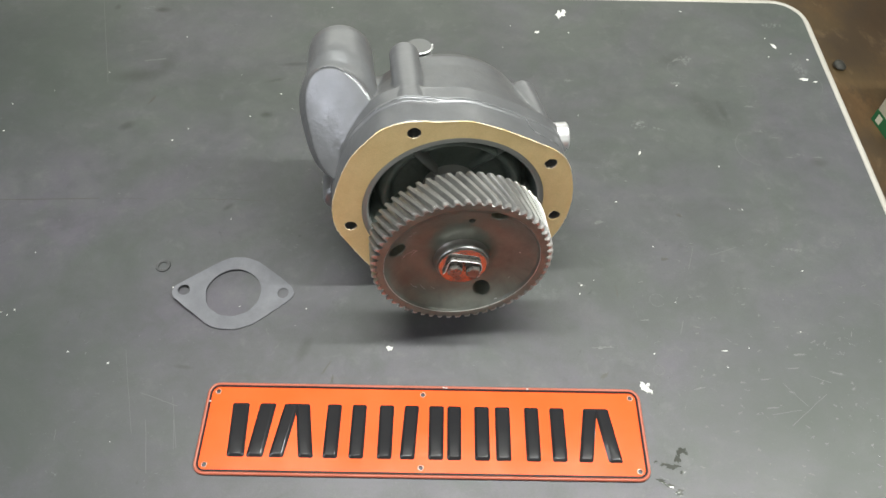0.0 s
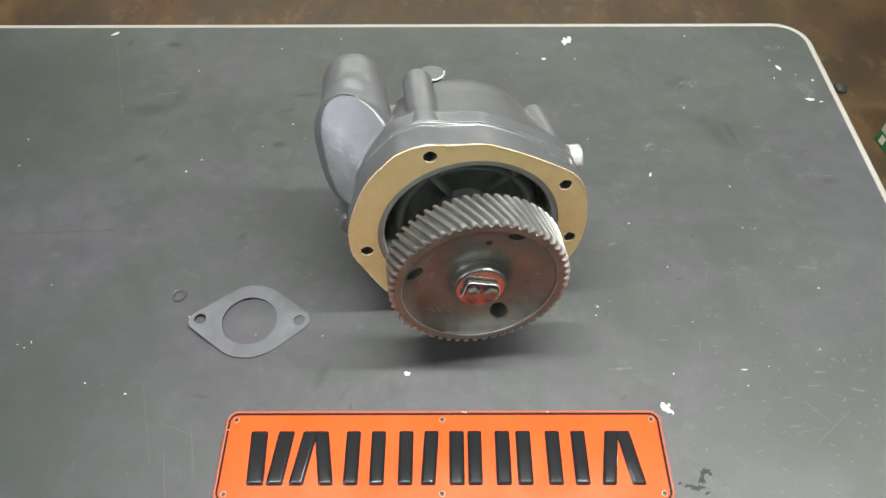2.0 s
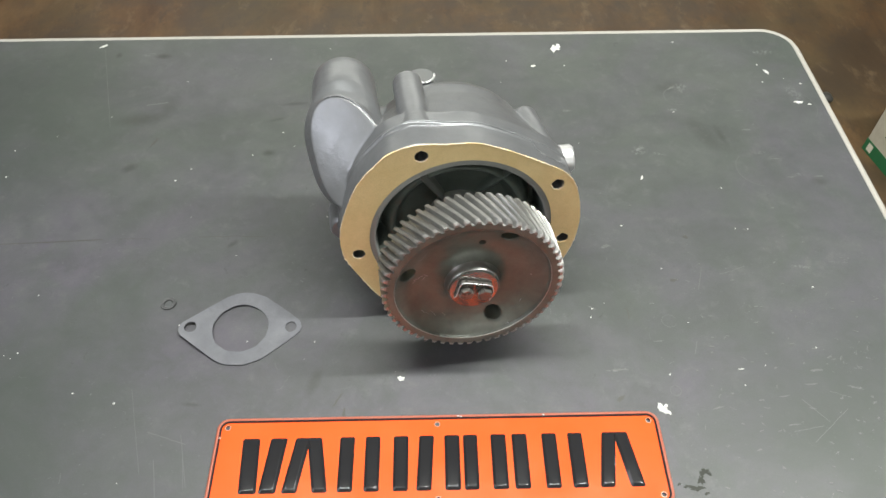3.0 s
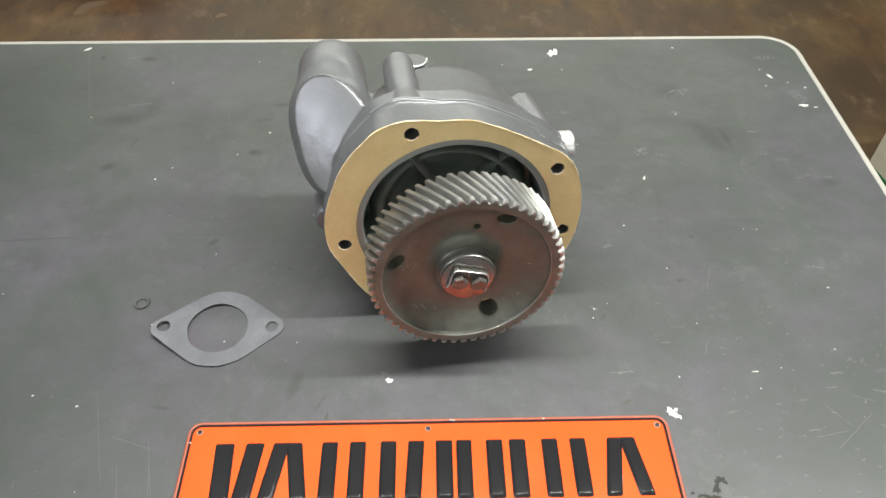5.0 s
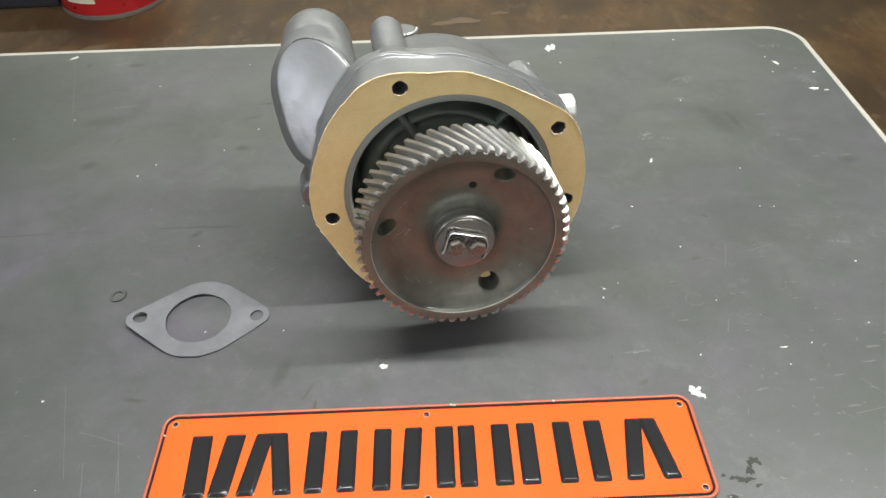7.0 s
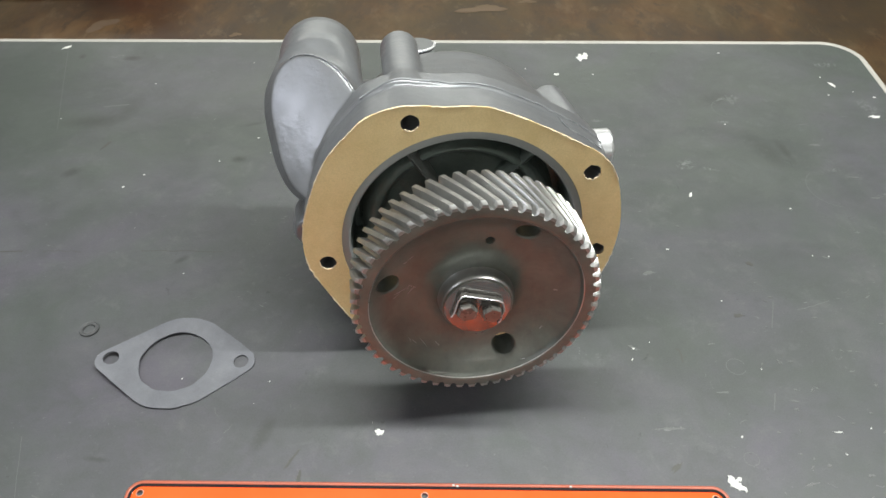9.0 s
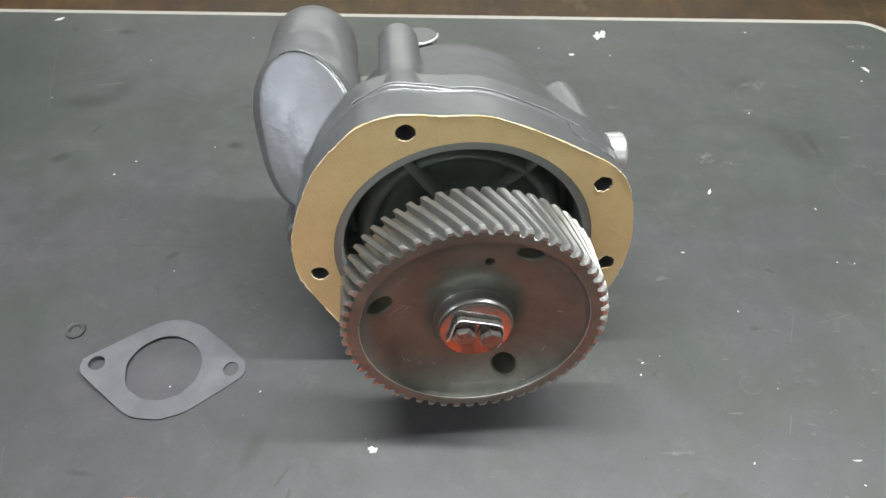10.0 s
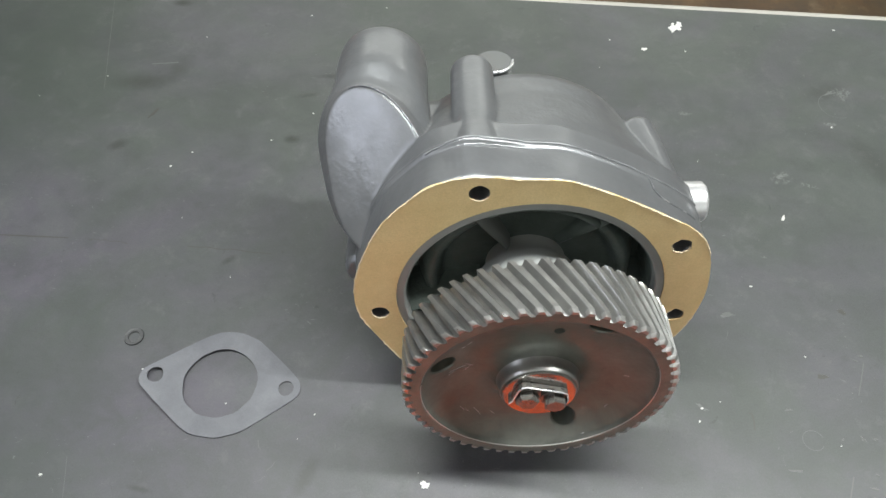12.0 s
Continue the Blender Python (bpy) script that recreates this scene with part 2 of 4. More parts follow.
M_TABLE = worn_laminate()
M_TRIM = enamel("off_white_edge_band", (0.33, 0.315, 0.285), 0.55)
M_TRIM_SIDE = bare_steel("dull_aluminium", (0.27, 0.255, 0.23), (0.38, 0.36, 0.33), 0.4, 0.55, metal=0.4)
M_LEG = enamel("dark_grey_steel_leg", (0.07, 0.07, 0.072), 0.4)
M_CAST = cast_paint()
M_SEAM = cast_paint("grey_painted_seam", 0.1)
M_INSIDE = cast_inside()
M_LIP = enamel("grey_machined_lip", (0.25, 0.255, 0.25), 0.36)
M_RIB = enamel("grey_rib_paint", (0.20, 0.21, 0.20), 0.4)
M_NECK = enamel("pale_grey_casting", (0.40, 0.41, 0.40), 0.45)
M_GEAR = bare_steel("oiled_steel", (0.31, 0.31, 0.305), (0.44, 0.44, 0.43), 0.28, 0.40, metal=0.85)
M_WEB = cast_face()
M_WASHER = bare_steel("oiled_end_washer", (0.24, 0.235, 0.225), (0.34, 0.33, 0.315), 0.12, 0.2, metal=0.85)
M_BRIGHT = bare_steel("bright_plated_steel", (0.62, 0.63, 0.65), (0.86, 0.86, 0.88), 0.24, 0.4, metal=0.75)
M_WORN = bare_steel("worn_bright_steel", (0.46, 0.46, 0.455), (0.62, 0.62, 0.61), 0.26, 0.4, metal=0.85)
M_BOLT = bare_steel("dull_zinc_bolt", (0.15, 0.14, 0.13), (0.26, 0.25, 0.23), 0.24, 0.34, metal=0.7)
M_CAP = enamel("dull_grey_cap", (0.105, 0.108, 0.108), 0.5)
M_TAN = paper("tan_gasket_paper", (0.69, 0.515, 0.255), (0.77, 0.59, 0.315), 0.46)
M_FRAY = paper("pale_torn_paper", (0.62, 0.5, 0.33), (0.75, 0.63, 0.45), 0.7)
M_GREYGASKET = paper("grey_gasket_fibre", (0.098, 0.100, 0.115), (0.135, 0.137, 0.153), 0.55)
M_ORANGE = enamel("orange_enamel", (0.83, 0.102, 0.022), 0.15)
M_RIMPAINT = enamel("worn_orange_rim", (0.36, 0.088, 0.048), 0.35)
M_EYELET = bare_steel("pale_bare_metal", (0.42, 0.27, 0.2), (0.55, 0.38, 0.3), 0.3, 0.45, metal=0.5)
M_BLACK = enamel("black_enamel", (0.018, 0.018, 0.020), 0.11)
M_WHITE = enamel("white_paint_flake", (0.52, 0.52, 0.5), 0.6)
M_SCRAPE = enamel("faint_scrape", (0.098, 0.101, 0.100), 0.5)
M_RUB = enamel("faint_rubbed_mark", (0.092, 0.095, 0.096), 0.5)
M_DENT_SHADE = enamel("faint_dent_shade", (0.056, 0.060, 0.058), 0.42)
M_DARK = enamel("dark_stain", (0.052, 0.051, 0.046), 0.42)
M_DROP = enamel("glossy_oil", (0.050, 0.053, 0.047), 0.1)
M_RUBBER = enamel("grey_rubber", (0.050, 0.051, 0.053), 0.5)
M_FLOOR = floor_wood()
M_WALL = enamel("plain_wall_paint", (0.42, 0.42, 0.4), 0.7)
M_CEIL = enamel("ceiling_paint", (0.6, 0.6, 0.58), 0.8)
M_RED = enamel("red_pail_paint", (0.5, 0.02, 0.025), 0.3)
M_RIM = enamel("dull_grey_rim", (0.17, 0.145, 0.13), 0.45)
M_CASE = enamel("black_case_shell", (0.022, 0.022, 0.03), 0.4)
M_LABEL = enamel("cream_label", (0.68, 0.66, 0.56), 0.5)
M_GREEN = enamel("green_print", (0.02, 0.15, 0.06), 0.45)
M_CARD = paper("cream_carton", (0.5, 0.47, 0.38), (0.57, 0.54, 0.45), 0.6)

# ---- mesh helpers ----


def mesh_of(name, bm, mat, smooth=None):
    bmesh.ops.recalc_face_normals(bm, faces=bm.faces[:])
    me = bpy.data.meshes.new(name)
    bm.to_mesh(me)
    bm.free()
    me.materials.append(mat)
    if smooth is not None:
        for p in me.polygons:
            p.use_smooth = True
        me.set_sharp_from_angle(angle=radians(smooth))
    return me


def part(name, bm, mat, parent=None, label="", smooth=None, at=None):
    ob = new(name, mesh_of(name, bm, mat, smooth))
    if at is not None:
        ob.matrix_basis = at
    if parent is not None:
        ob.parent = parent
    if label:
        ob["label"] = label
    return ob


def thing(name, label, category, at=None, group="", kind=""):
    ob = new(name)
    ob.empty_display_size = 0.05
    if at is not None:
        ob.matrix_basis = at
    return tagged(ob, label, category, group, kind)


def circle(cx, cy, r, n=32, a0=0.0):
    return [(cx + r * math.cos(a0 + 2 * math.pi * i / n), cy + r * math.sin(a0 + 2 * math.pi * i / n)) for i in range(n)]


def rounded(x0, y0, x1, y1, r, n=8):
    out = []
    for cx, cy, a in ((x1 - r, y1 - r, 0), (x0 + r, y1 - r, 90), (x0 + r, y0 + r, 180), (x1 - r, y0 + r, 270)):
        for i in range(n + 1):
            t = radians(a + 90 * i / n)
            out.append((cx + r * math.cos(t), cy + r * math.sin(t)))
    return out


def inside(p, loop):
    hit = False
    for (x0, y0), (x1, y1) in zip(loop, loop[1:] + loop[:1]):
        if (y0 > p[1]) != (y1 > p[1]) and p[0] < x0 + (p[1] - y0) * (x1 - x0) / (y1 - y0):
            hit = not hit
    return hit


def fill_flat(loops, free=()):
    """Triangles, as index triples, that fill the first loop but for the others."""
    pts = [Vector(q) for loop in loops for q in loop]
    edges, at = [], 0
    for loop in loops:
        n = len(loop)
        edges += [(at + i, at + (i + 1) % n) for i in range(n)]
        at += n
    pts += [Vector(q) for q in free]
    verts, _, faces, *_ = delaunay_2d_cdt(pts, edges, [], 0, 1e-7)
    out = []
    for f in faces:
        c = sum((verts[i] for i in f), Vector((0, 0))) / len(f)
        if sum(inside(c, loop) for loop in loops) == 1:
            out.append(f)
    return out


def fill_rings(bm, rings, flat, free=()):
    """Faces between rings of vertices that lie in one plane; flat turns a vertex to 2D."""
    allv = [v for r in rings for v in r] + list(free)
    for f in fill_flat([[flat(v.co) for v in r] for r in rings], [flat(v.co) for v in free]):
        bm.faces.new([allv[i] for i in f])


def sheet(bm, loops, h0, h1, axis="z"):
    """A plate with holes: the first loop is its outline, the rest its openings; from height h0 to h1 along the axis."""
    def put(p, h):
        return (p[0], p[1], h) if axis == "z" else (p[0], h, p[1])
    tops = [[bm.verts.new(put(p, h1)) for p in loop] for loop in loops]
    lows = [[bm.verts.new(put(p, h0)) for p in loop] for loop in loops]
    t, l = [v for r in tops for v in r], [v for r in lows for v in r]
    for f in fill_flat(loops):
        bm.faces.new([t[i] for i in f])
        bm.faces.new([l[i] for i in reversed(f)])
    for a, b in zip(tops, lows):
        for i in range(len(a)):
            j = (i + 1) % len(a)
            bm.faces.new((a[i], a[j], b[j], b[i]))


def turned(bm, profile, n=48, axis="y", at=(0, 0, 0), close=True):
    """A turned solid: (radius, height) rows round an axis; radius 0 closes an end."""
    rows = []
    for r, h in profile:
        row = []
        for i in range(n if r > 1e-7 else 1):
            a = 2 * math.pi * i / n
            c, s = r * math.cos(a), r * math.sin(a)
            p = {"y": (c, h, s), "z": (c, s, h), "x": (h, c, s)}[axis]
            row.append(bm.verts.new(Vector(p) + Vector(at)))
        rows.append(row)
    pairs = list(zip(rows, rows[1:])) + ([(rows[-1], rows[0])] if not close else [])
    for a, b in pairs:
        for i in range(n):
            j = (i + 1) % n
            q = [a[i % len(a)], a[j % len(a)], b[j % len(b)], b[i % len(b)]]
            q = list(dict.fromkeys(q))
            if len(q) > 2:
                bm.faces.new(q)


def block(bm, x0, y0, z0, x1, y1, z1, bev=0.0):
    made = bmesh.ops.create_cube(bm, size=1, matrix=Matrix.LocRotScale(((x0 + x1) / 2, (y0 + y1) / 2, (z0 + z1) / 2), None, (x1 - x0, y1 - y0, z1 - z0)))
    if bev:
        edges = {e for v in made["verts"] for e in v.link_edges}
        bmesh.ops.bevel(bm, geom=list(edges), offset=bev, segments=2, affect="EDGES", profile=0.6)


def tube(bm, points, r, n=8, closed=False):
    """A round cord along points."""
    pts = [Vector(p) for p in points]
    rows = []
    for i, p in enumerate(pts):
        a = pts[i - 1] if (i or closed) else p
        b = pts[(i + 1) % len(pts)] if (i + 1 < len(pts) or closed) else p
        d = (b - a).normalized()
        u = d.cross(Vector((0.13, 0.21, 0.97))).normalized()
        w = d.cross(u)
        rows.append([bm.verts.new(p + r * (math.cos(2 * math.pi * k / n) * u + math.sin(2 * math.pi * k / n) * w)) for k in range(n)])
    for a, b in list(zip(rows, rows[1:])) + ([(rows[-1], rows[0])] if closed else []):
        for k in range(n):
            bm.faces.new((a[k], a[(k + 1) % n], b[(k + 1) % n], b[k]))
    if not closed:
        bm.faces.new(rows[0][::-1]), bm.faces.new(rows[-1])


# ---- room ----
TOP = 0.75


def slab(name, x0, y0, z0, x1, y1, z1, mat, label, category):
    bm = bmesh.new()
    block(bm, x0, y0, z0, x1, y1, z1)
    return tagged(part(name, bm, mat), label, category, kind="structure")


slab("floor", -5, -5, -0.1, 5, 6, 0, M_FLOOR, "brown stained worn wooden workshop floor", "floor")
slab("ceiling", -5, -5, 3.0, 5, 6, 3.1, M_CEIL, "plain pale workshop ceiling", "ceiling")
slab("wall_north", -5.1, 6, -0.1, 5.1, 6.1, 3.1, M_WALL, "plain grey workshop wall", "wall")
slab("wall_south", -5.1, -5.1, -0.1, 5.1, -5, 3.1, M_WALL, "plain grey workshop wall", "wall")
slab("wall_east", 5, -5, -0.1, 5.1, 6, 3.1, M_WALL, "plain grey workshop wall", "wall")
slab("wall_west", -5.1, -5, -0.1, -5, 6, 3.1, M_WALL, "plain grey workshop wall", "wall")

# ---- work table ----
X0, X1, Y0, Y1 = -1.2415, 0.5850, -0.2235, 0.6905


def build_table():
    t = thing("work_table", "grey laminate work table with a white edge band and scuffed top", "table", pose(0, 0, 0))
    bm = bmesh.new()
    sheet(bm, [rounded(X0, Y0, X1, Y1, 0.045, 12)], TOP - 0.026, TOP)
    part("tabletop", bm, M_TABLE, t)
    bm = bmesh.new()
    outer, inner = rounded(X0 - 0.0125, Y0 - 0.0125, X1 + 0.0125, Y1 + 0.0125, 0.0575, 12), rounded(X0 + 0.0002, Y0 + 0.0002, X1 - 0.0002, Y1 - 0.0002, 0.0448, 12)
    # a pale rounded lip with a lower dull metal flank outside it
    rows = []
    for f, h in ((1.0, -0.034), (1.0, -0.006), (0.93, -0.0042), (0.68, -0.0038), (0.64, -0.0008), (0.52, 0.0009), (0.14, 0.0008), (0.0, -0.001), (0.0, -0.034)):
        rows.append([bm.verts.new((a[0] * f + b[0] * (1 - f), a[1] * f + b[1] * (1 - f), TOP + h)) for a, b in zip(outer, inner)])
    for a, b in zip(rows, rows[1:] + rows[:1]):
        for i in range(len(a)):
            j = (i + 1) % len(a)
            bm.faces.new((a[i], a[j], b[j], b[i]))
    band = part("edge_band", bm, M_TRIM, t, "off-white rounded edge band with a dull metal side", 50)
    band.data.materials.append(M_TRIM_SIDE)
    for f in band.data.polygons:
        if f.center.z < TOP - 0.001:
            f.material_index = 1
    bm = bmesh.new()
    for z0, z1 in ((-0.034, -0.0265),):
        sheet(bm, [rounded(X0 - 0.004, Y0 - 0.004, X1 + 0.004, Y1 + 0.004, 0.049, 8), rounded(X0 + 0.03, Y0 + 0.03, X1 - 0.03, Y1 - 0.03, 0.03, 8)], TOP + z0, TOP + z1)
    part("underframe", bm, M_TRIM_SIDE, t, "dull aluminium frame")
    for x in (X0 + 0.08, X1 - 0.08):
        for y in (Y0 + 0.08, Y1 - 0.08):
            bm = bmesh.new()
            turned(bm, [(0, 0.0), (0.016, 0.0), (0.017, 0.004), (0.017, 0.03), (0.0135, 0.034), (0.0135, TOP - 0.0265), (0, TOP - 0.0265)], 20, "z", (x, y, 0))
            part("leg", bm, M_LEG, t, smooth=40)
    return t


TABLE = build_table()

# ---- water pump ----
PUMP_AT = Matrix.Translation((0.0287, 0.1620, 0.8703)) @ Matrix(((0.99247, -0.12193, -0.01148), (0.12247, 0.98810, 0.09306), (0, -0.09377, 0.99559))).to_4x4()
BOLTS = ((-0.0388, 0.1070), (0.0997, 0.0538), (-0.1102, -0.0150), (0.1118, -0.0240), (0.0449, -0.1030), (-0.0620, -0.0930))
# swellings of the flange's outline round its bolts and ports: degrees, rise and spread
LOBES = ((122.7, 0.0015, 5), (134.4, 0.0154, 22), (176.6, 0.0147, 29.4), (-171, 0.0012, 7.3), (-126.2, 0.0158, 25.9), (-69.8, 0.0078, 18.9), (-32.2, 0.0075, 18), (-0.8, 0.0162, 37.2), (29, 0.0075, 14.4), (85, 0.0047, 13), (112.4, 0.0119, 14.8))
RIDGE_LOBES = ((100.7, 0.0023, 6), (110.5, 0.0033, 5.5), (36, -0.0012, 15))


def swell(a, lobes):
    return sum(up * math.exp(-(((a - at + 180) % 360 - 180) / wide) ** 2) for at, up, wide in lobes)


def flange_r(a):
    """The flange's uneven outline: radius by angle in degrees."""
    return 0.1118 + swell(a, LOBES)


def flange_loop(off=0.0, n=180):
    return [((flange_r(a) + off) * math.cos(radians(a)), (flange_r(a) + off) * math.sin(radians(a))) for a in (360 * i / n for i in range(n))]


def ridge_r(a):
    """The outline at the casting ridge, fuller over the top bolt boss."""
    return flange_r(a) + 0.0016 + swell(a, RIDGE_LOBES)


def facet_y(x, z):
    """The slanting front of the inlet elbow."""
    return 0.0933 - 0.655 * (x + 0.1117) + 0.961 * (z - 0.1243)


def egg(s):
    """Draws the elbow's lower half downwards."""
    return s * (1 + 0.32 * max(0.0, -s) ** 1.4)


def girth(c, s):
    """Keeps the elbow's lower half full at its sides."""
    return c if s > 0 or c > 0 else math.copysign(abs(c) ** (1 - 0.52 * min(1.0, -1.6 * s)), c)


ELBOW = (-0.1080, 0.0845, 0.0375)
SWELL = (-0.1096, 0.0738, 0.0440)
PIPE = (-0.1070, 0.0892, 0.0355)


def build_pump():
    p = thing("water_pump", "grey painted cast-iron water pump with a helical steel gear", "water pump", PUMP_AT)
    bm = bmesh.new()
    holes = [circle(x, z, 0.0067, 20) for x, z in BOLTS]
    sheet(bm, [flange_loop(), circle(0, 0, 0.0912, 96)] + holes, 0.0, 0.0115, "y")
    sheet(bm, [flange_loop(), circle(0, 0, 0.0915, 96)] + holes, 0.011, 0.029, "y")
    ridge = [(ridge_r(a) * math.cos(radians(a)), ridge_r(a) * math.sin(radians(a))) for a in (2.0 * i for i in range(180))]
    sheet(bm, [ridge, circle(0, 0, 0.0945, 96)], 0.0300, 0.0340, "y")
    sheet(bm, [flange_loop(0.0002), circle(0, 0, 0.0925, 96)], 0.033, 0.055, "y")
    # the flange's side, swelling towards the ridge
    rows = []
    for off, y in ((-0.0035, 0.0015), (0.0, 0.0004), (None, 0.0275), (-0.0060, 0.0290)):
        rows.append([bm.verts.new((x, y, z)) for x, z in ([(u * 0.984, w * 0.984) for u, w in ridge] if off is None else flange_loop(off))])
    for a, b in zip(rows, rows[1:] + rows[:1]):
        for i in range(180):
            bm.faces.new((a[i], a[(i + 1) % 180], b[(i + 1) % 180], b[i]))
    # the body behind the flange narrows from the flange's outline to a round back
    rows = []
    for y, f, s in ((0.08, 1.0, 0.0), (0.08, 0.0, 0.92), (0.046, 0.0, 0.92), (0.046, 1.0, 1.0), (0.06, 0.9, 1.0), (0.085, 0.55, 1.0), (0.11, 0.2, 1.0), (0.13, 0.0, 1.0), (0.139, 0.0, 0.97), (0.145, 0.0, 0.9), (0.148, 0.0, 0.78), (0.148, 0.0, 0.0)):
        if s == 0.0:
            rows.append([bm.verts.new((0, y, 0))])
            continue
        rows.append([bm.verts.new((x * f + 0.1 * (1 - f) * math.cos(2 * math.pi * i / 180) if s == 1.0 else s * 0.1 * math.cos(2 * math.pi * i / 180), y, z * f + 0.1 * (1 - f) * math.sin(2 * math.pi * i / 180) if s == 1.0 else s * 0.1 * math.sin(2 * math.pi * i / 180))) for i, (x, z) in enumerate(flange_loop(-0.0025))])
    for a, b in zip(rows, rows[1:]):
        for i in range(180):
            j = (i + 1) % 180
            bm.faces.new(list(dict.fromkeys([a[i % len(a)], a[j % len(a)], b[j % len(b)], b[i % len(b)]])))
    for k, (x, z) in enumerate(BOLTS):
        end = (0.132, 0.126, 0.09, 0.07, 0.07, 0.08)[k]
        r = (0.0160, 0.0142, 0.016, 0.0165, 0.0100, 0.015)[k]
        lean = (0.0, -0.009, 0.0, 0.0, 0.0, 0.0)[k]
        at = len(bm.verts)
        turned(bm, [(0, 0.034), (r * 1.15, 0.034), (r, 0.055), (r, end - 0.006), (r * 0.8, end - 0.001), (r * 0.5, end), (0, end)], 28, "y", (x, 0, z))
        bm.verts.ensure_lookup_table()
        for v in bm.verts[at:]:
            v.co.x += lean * max(0.0, v.co.y - 0.034) / 0.09
    # inlet elbow: a pipe along y with a slanting, slightly bulged front
    cx, cz, r = ELBOW
    rows = []
    for f, lift in ((0.0, 0.0058), (0.3, 0.0053), (0.6, 0.0038), (0.82, 0.0019), (0.95, 0.0006), (1.0, 0.0)):
        row = []
        for i in range(48 if f else 1):
            a = 2 * math.pi * i / 48
            x, z = cx + f * r * girth(math.cos(a), math.sin(a)), cz + f * r * egg(math.sin(a))
            row.append(bm.verts.new((x, facet_y(x, z) - lift * 0.75 + 0.004 * f * f * max(0.0, -math.sin(a)) ** 2, z)))
        rows.append(row)
    px, pz, pr = PIPE
    sx, sz, sr = SWELL
    for f in (0.18, 0.4, 0.6, 0.8):
        row = []
        for i in range(48):
            c, s = math.cos(2 * math.pi * i / 48), math.sin(2 * math.pi * i / 48)
            w = girth(c, s)
            x0, z0 = cx + r * w, cz + r * egg(s)
            g = max(0.0, (f - 0.18) / 0.82)
            g = g * g * (3 - 2 * g)
            row.append(bm.verts.new(((sx + sr * w) * (1 - g) + (px + pr * c) * g, (facet_y(x0, z0) + 0.004 + 0.004 * max(0.0, -s) ** 2) * (1 - f) + 0.125 * f, (sz + sr * egg(s)) * (1 - g) + (pz + pr * s) * g)))
        rows.append(row)
    for y, s in ((0.128, 1.0), (0.155, 0.99), (0.166, 0.95), (0.169, 0.88)):
        rows.append([bm.verts.new((px + s * pr * math.cos(2 * math.pi * i / 48), y, pz + s * pr * math.sin(2 * math.pi * i / 48))) for i in range(48)])
    for a, b in zip(rows, rows[1:]):
        for i in range(48):
            j = (i + 1) % 48
            q = list(dict.fromkeys([a[i % len(a)], a[j % len(a)], b[j], b[i]]))
            bm.faces.new(q)
    bm.faces.new(rows[-1])
    # web between the pipe and the bolt boss, and the shoulder that carries the pipe
    block(bm, -0.085, 0.045, 0.06, -0.045, 0.088, 0.0900, 0.004)
    block(bm, -0.125, 0.05, 0.0, -0.05, 0.135, 0.08, 0.01)
    # rounded lug behind the lower side bolt
    turned(bm, [(0, 0.036), (0.0150, 0.036), (0.0172, 0.042), (0.0172, 0.068), (0.0150, 0.078), (0.009, 0.084), (0, 0.085)], 28, "y", (-0.1222, 0, -0.0120))
    # side boss for the drain plug
    turned(bm, [(0, 0.09), (0.0165, 0.09), (0.0165, 0.1165), (0.015, 0.1185), (0, 0.1185)], 28, "x", (0, 0.051, 0.042))
    body = part("housing", bm, M_CAST, p, "grey painted cast housing")
    rm = body.modifiers.new("weld", "REMESH")
    rm.mode, rm.voxel_size, rm.use_smooth_shade = "VOXEL", 0.0013, True
    sm = body.modifiers.new("soften", "SMOOTH")
    sm.factor, sm.iterations = 0.5, 6
    # dark cavity behind the gear: a bowl round the bearing hub, with rounded ribs
    bm = bmesh.new()
    turned(bm, [(0.0900, 0.008), (0.0895, 0.034), (0.0870, 0.043), (0.0825, 0.043), (0.0790, 0.032), (0.0765, 0.0235), (0.0735, 0.0195), (0.0700, 0.0190), (0.0665, 0.0225), (0.0640, 0.030), (0.0600, 0.034), (0.0560, 0.034), (0.05, 0.034), (0, 0.034)], 96)
    part("cavity", bm, M_INSIDE, body, "dark painted cavity behind the gear", 60)
    bm = bmesh.new()
    turned(bm, [(0.0300, 0.036), (0.0310, 0.026), (0.0340, 0.0195), (0.0370, 0.0160), (0.0395, 0.0110), (0.0402, 0.004), (0.0390, -0.040), (0, -0.040)], 64)
    part("bearing_neck", bm, M_NECK, body, "grey round bearing neck", 50)
    for a, wide in ((118, 0.0030), (48, 0.0052), (350, 0.006), (195, 0.006), (270, 0.006)):
        bm = bmesh.new()
        rows = []
        for x, y in ((0.034, 0.019), (0.045, 0.0165), (0.060, 0.0115), (0.076, 0.0075), (0.0905, 0.0060)):
            y += 0.010 if a == 48 else 0.0
            rows.append([bm.verts.new((x, y0, z)) for z, y0 in ((-wide * 1.5, y + 0.040), (-wide, y + 0.010), (-wide * 0.7, y + 0.003), (0, y), (wide * 0.7, y + 0.003), (wide, y + 0.010), (wide * 1.5, y + 0.040))])
        for p0, p1 in zip(rows, rows[1:]):
            for i in range(6):
                bm.faces.new((p0[i], p0[i + 1], p1[i + 1], p1[i]))
        bmesh.ops.rotate(bm, verts=bm.verts, cent=(0, 0, 0), matrix=Matrix.Rotation(radians(-a), 3, "Y"))
        part("rib", bm, M_RIB if a == 118 else M_INSIDE, body, smooth=60)
    bm = bmesh.new()
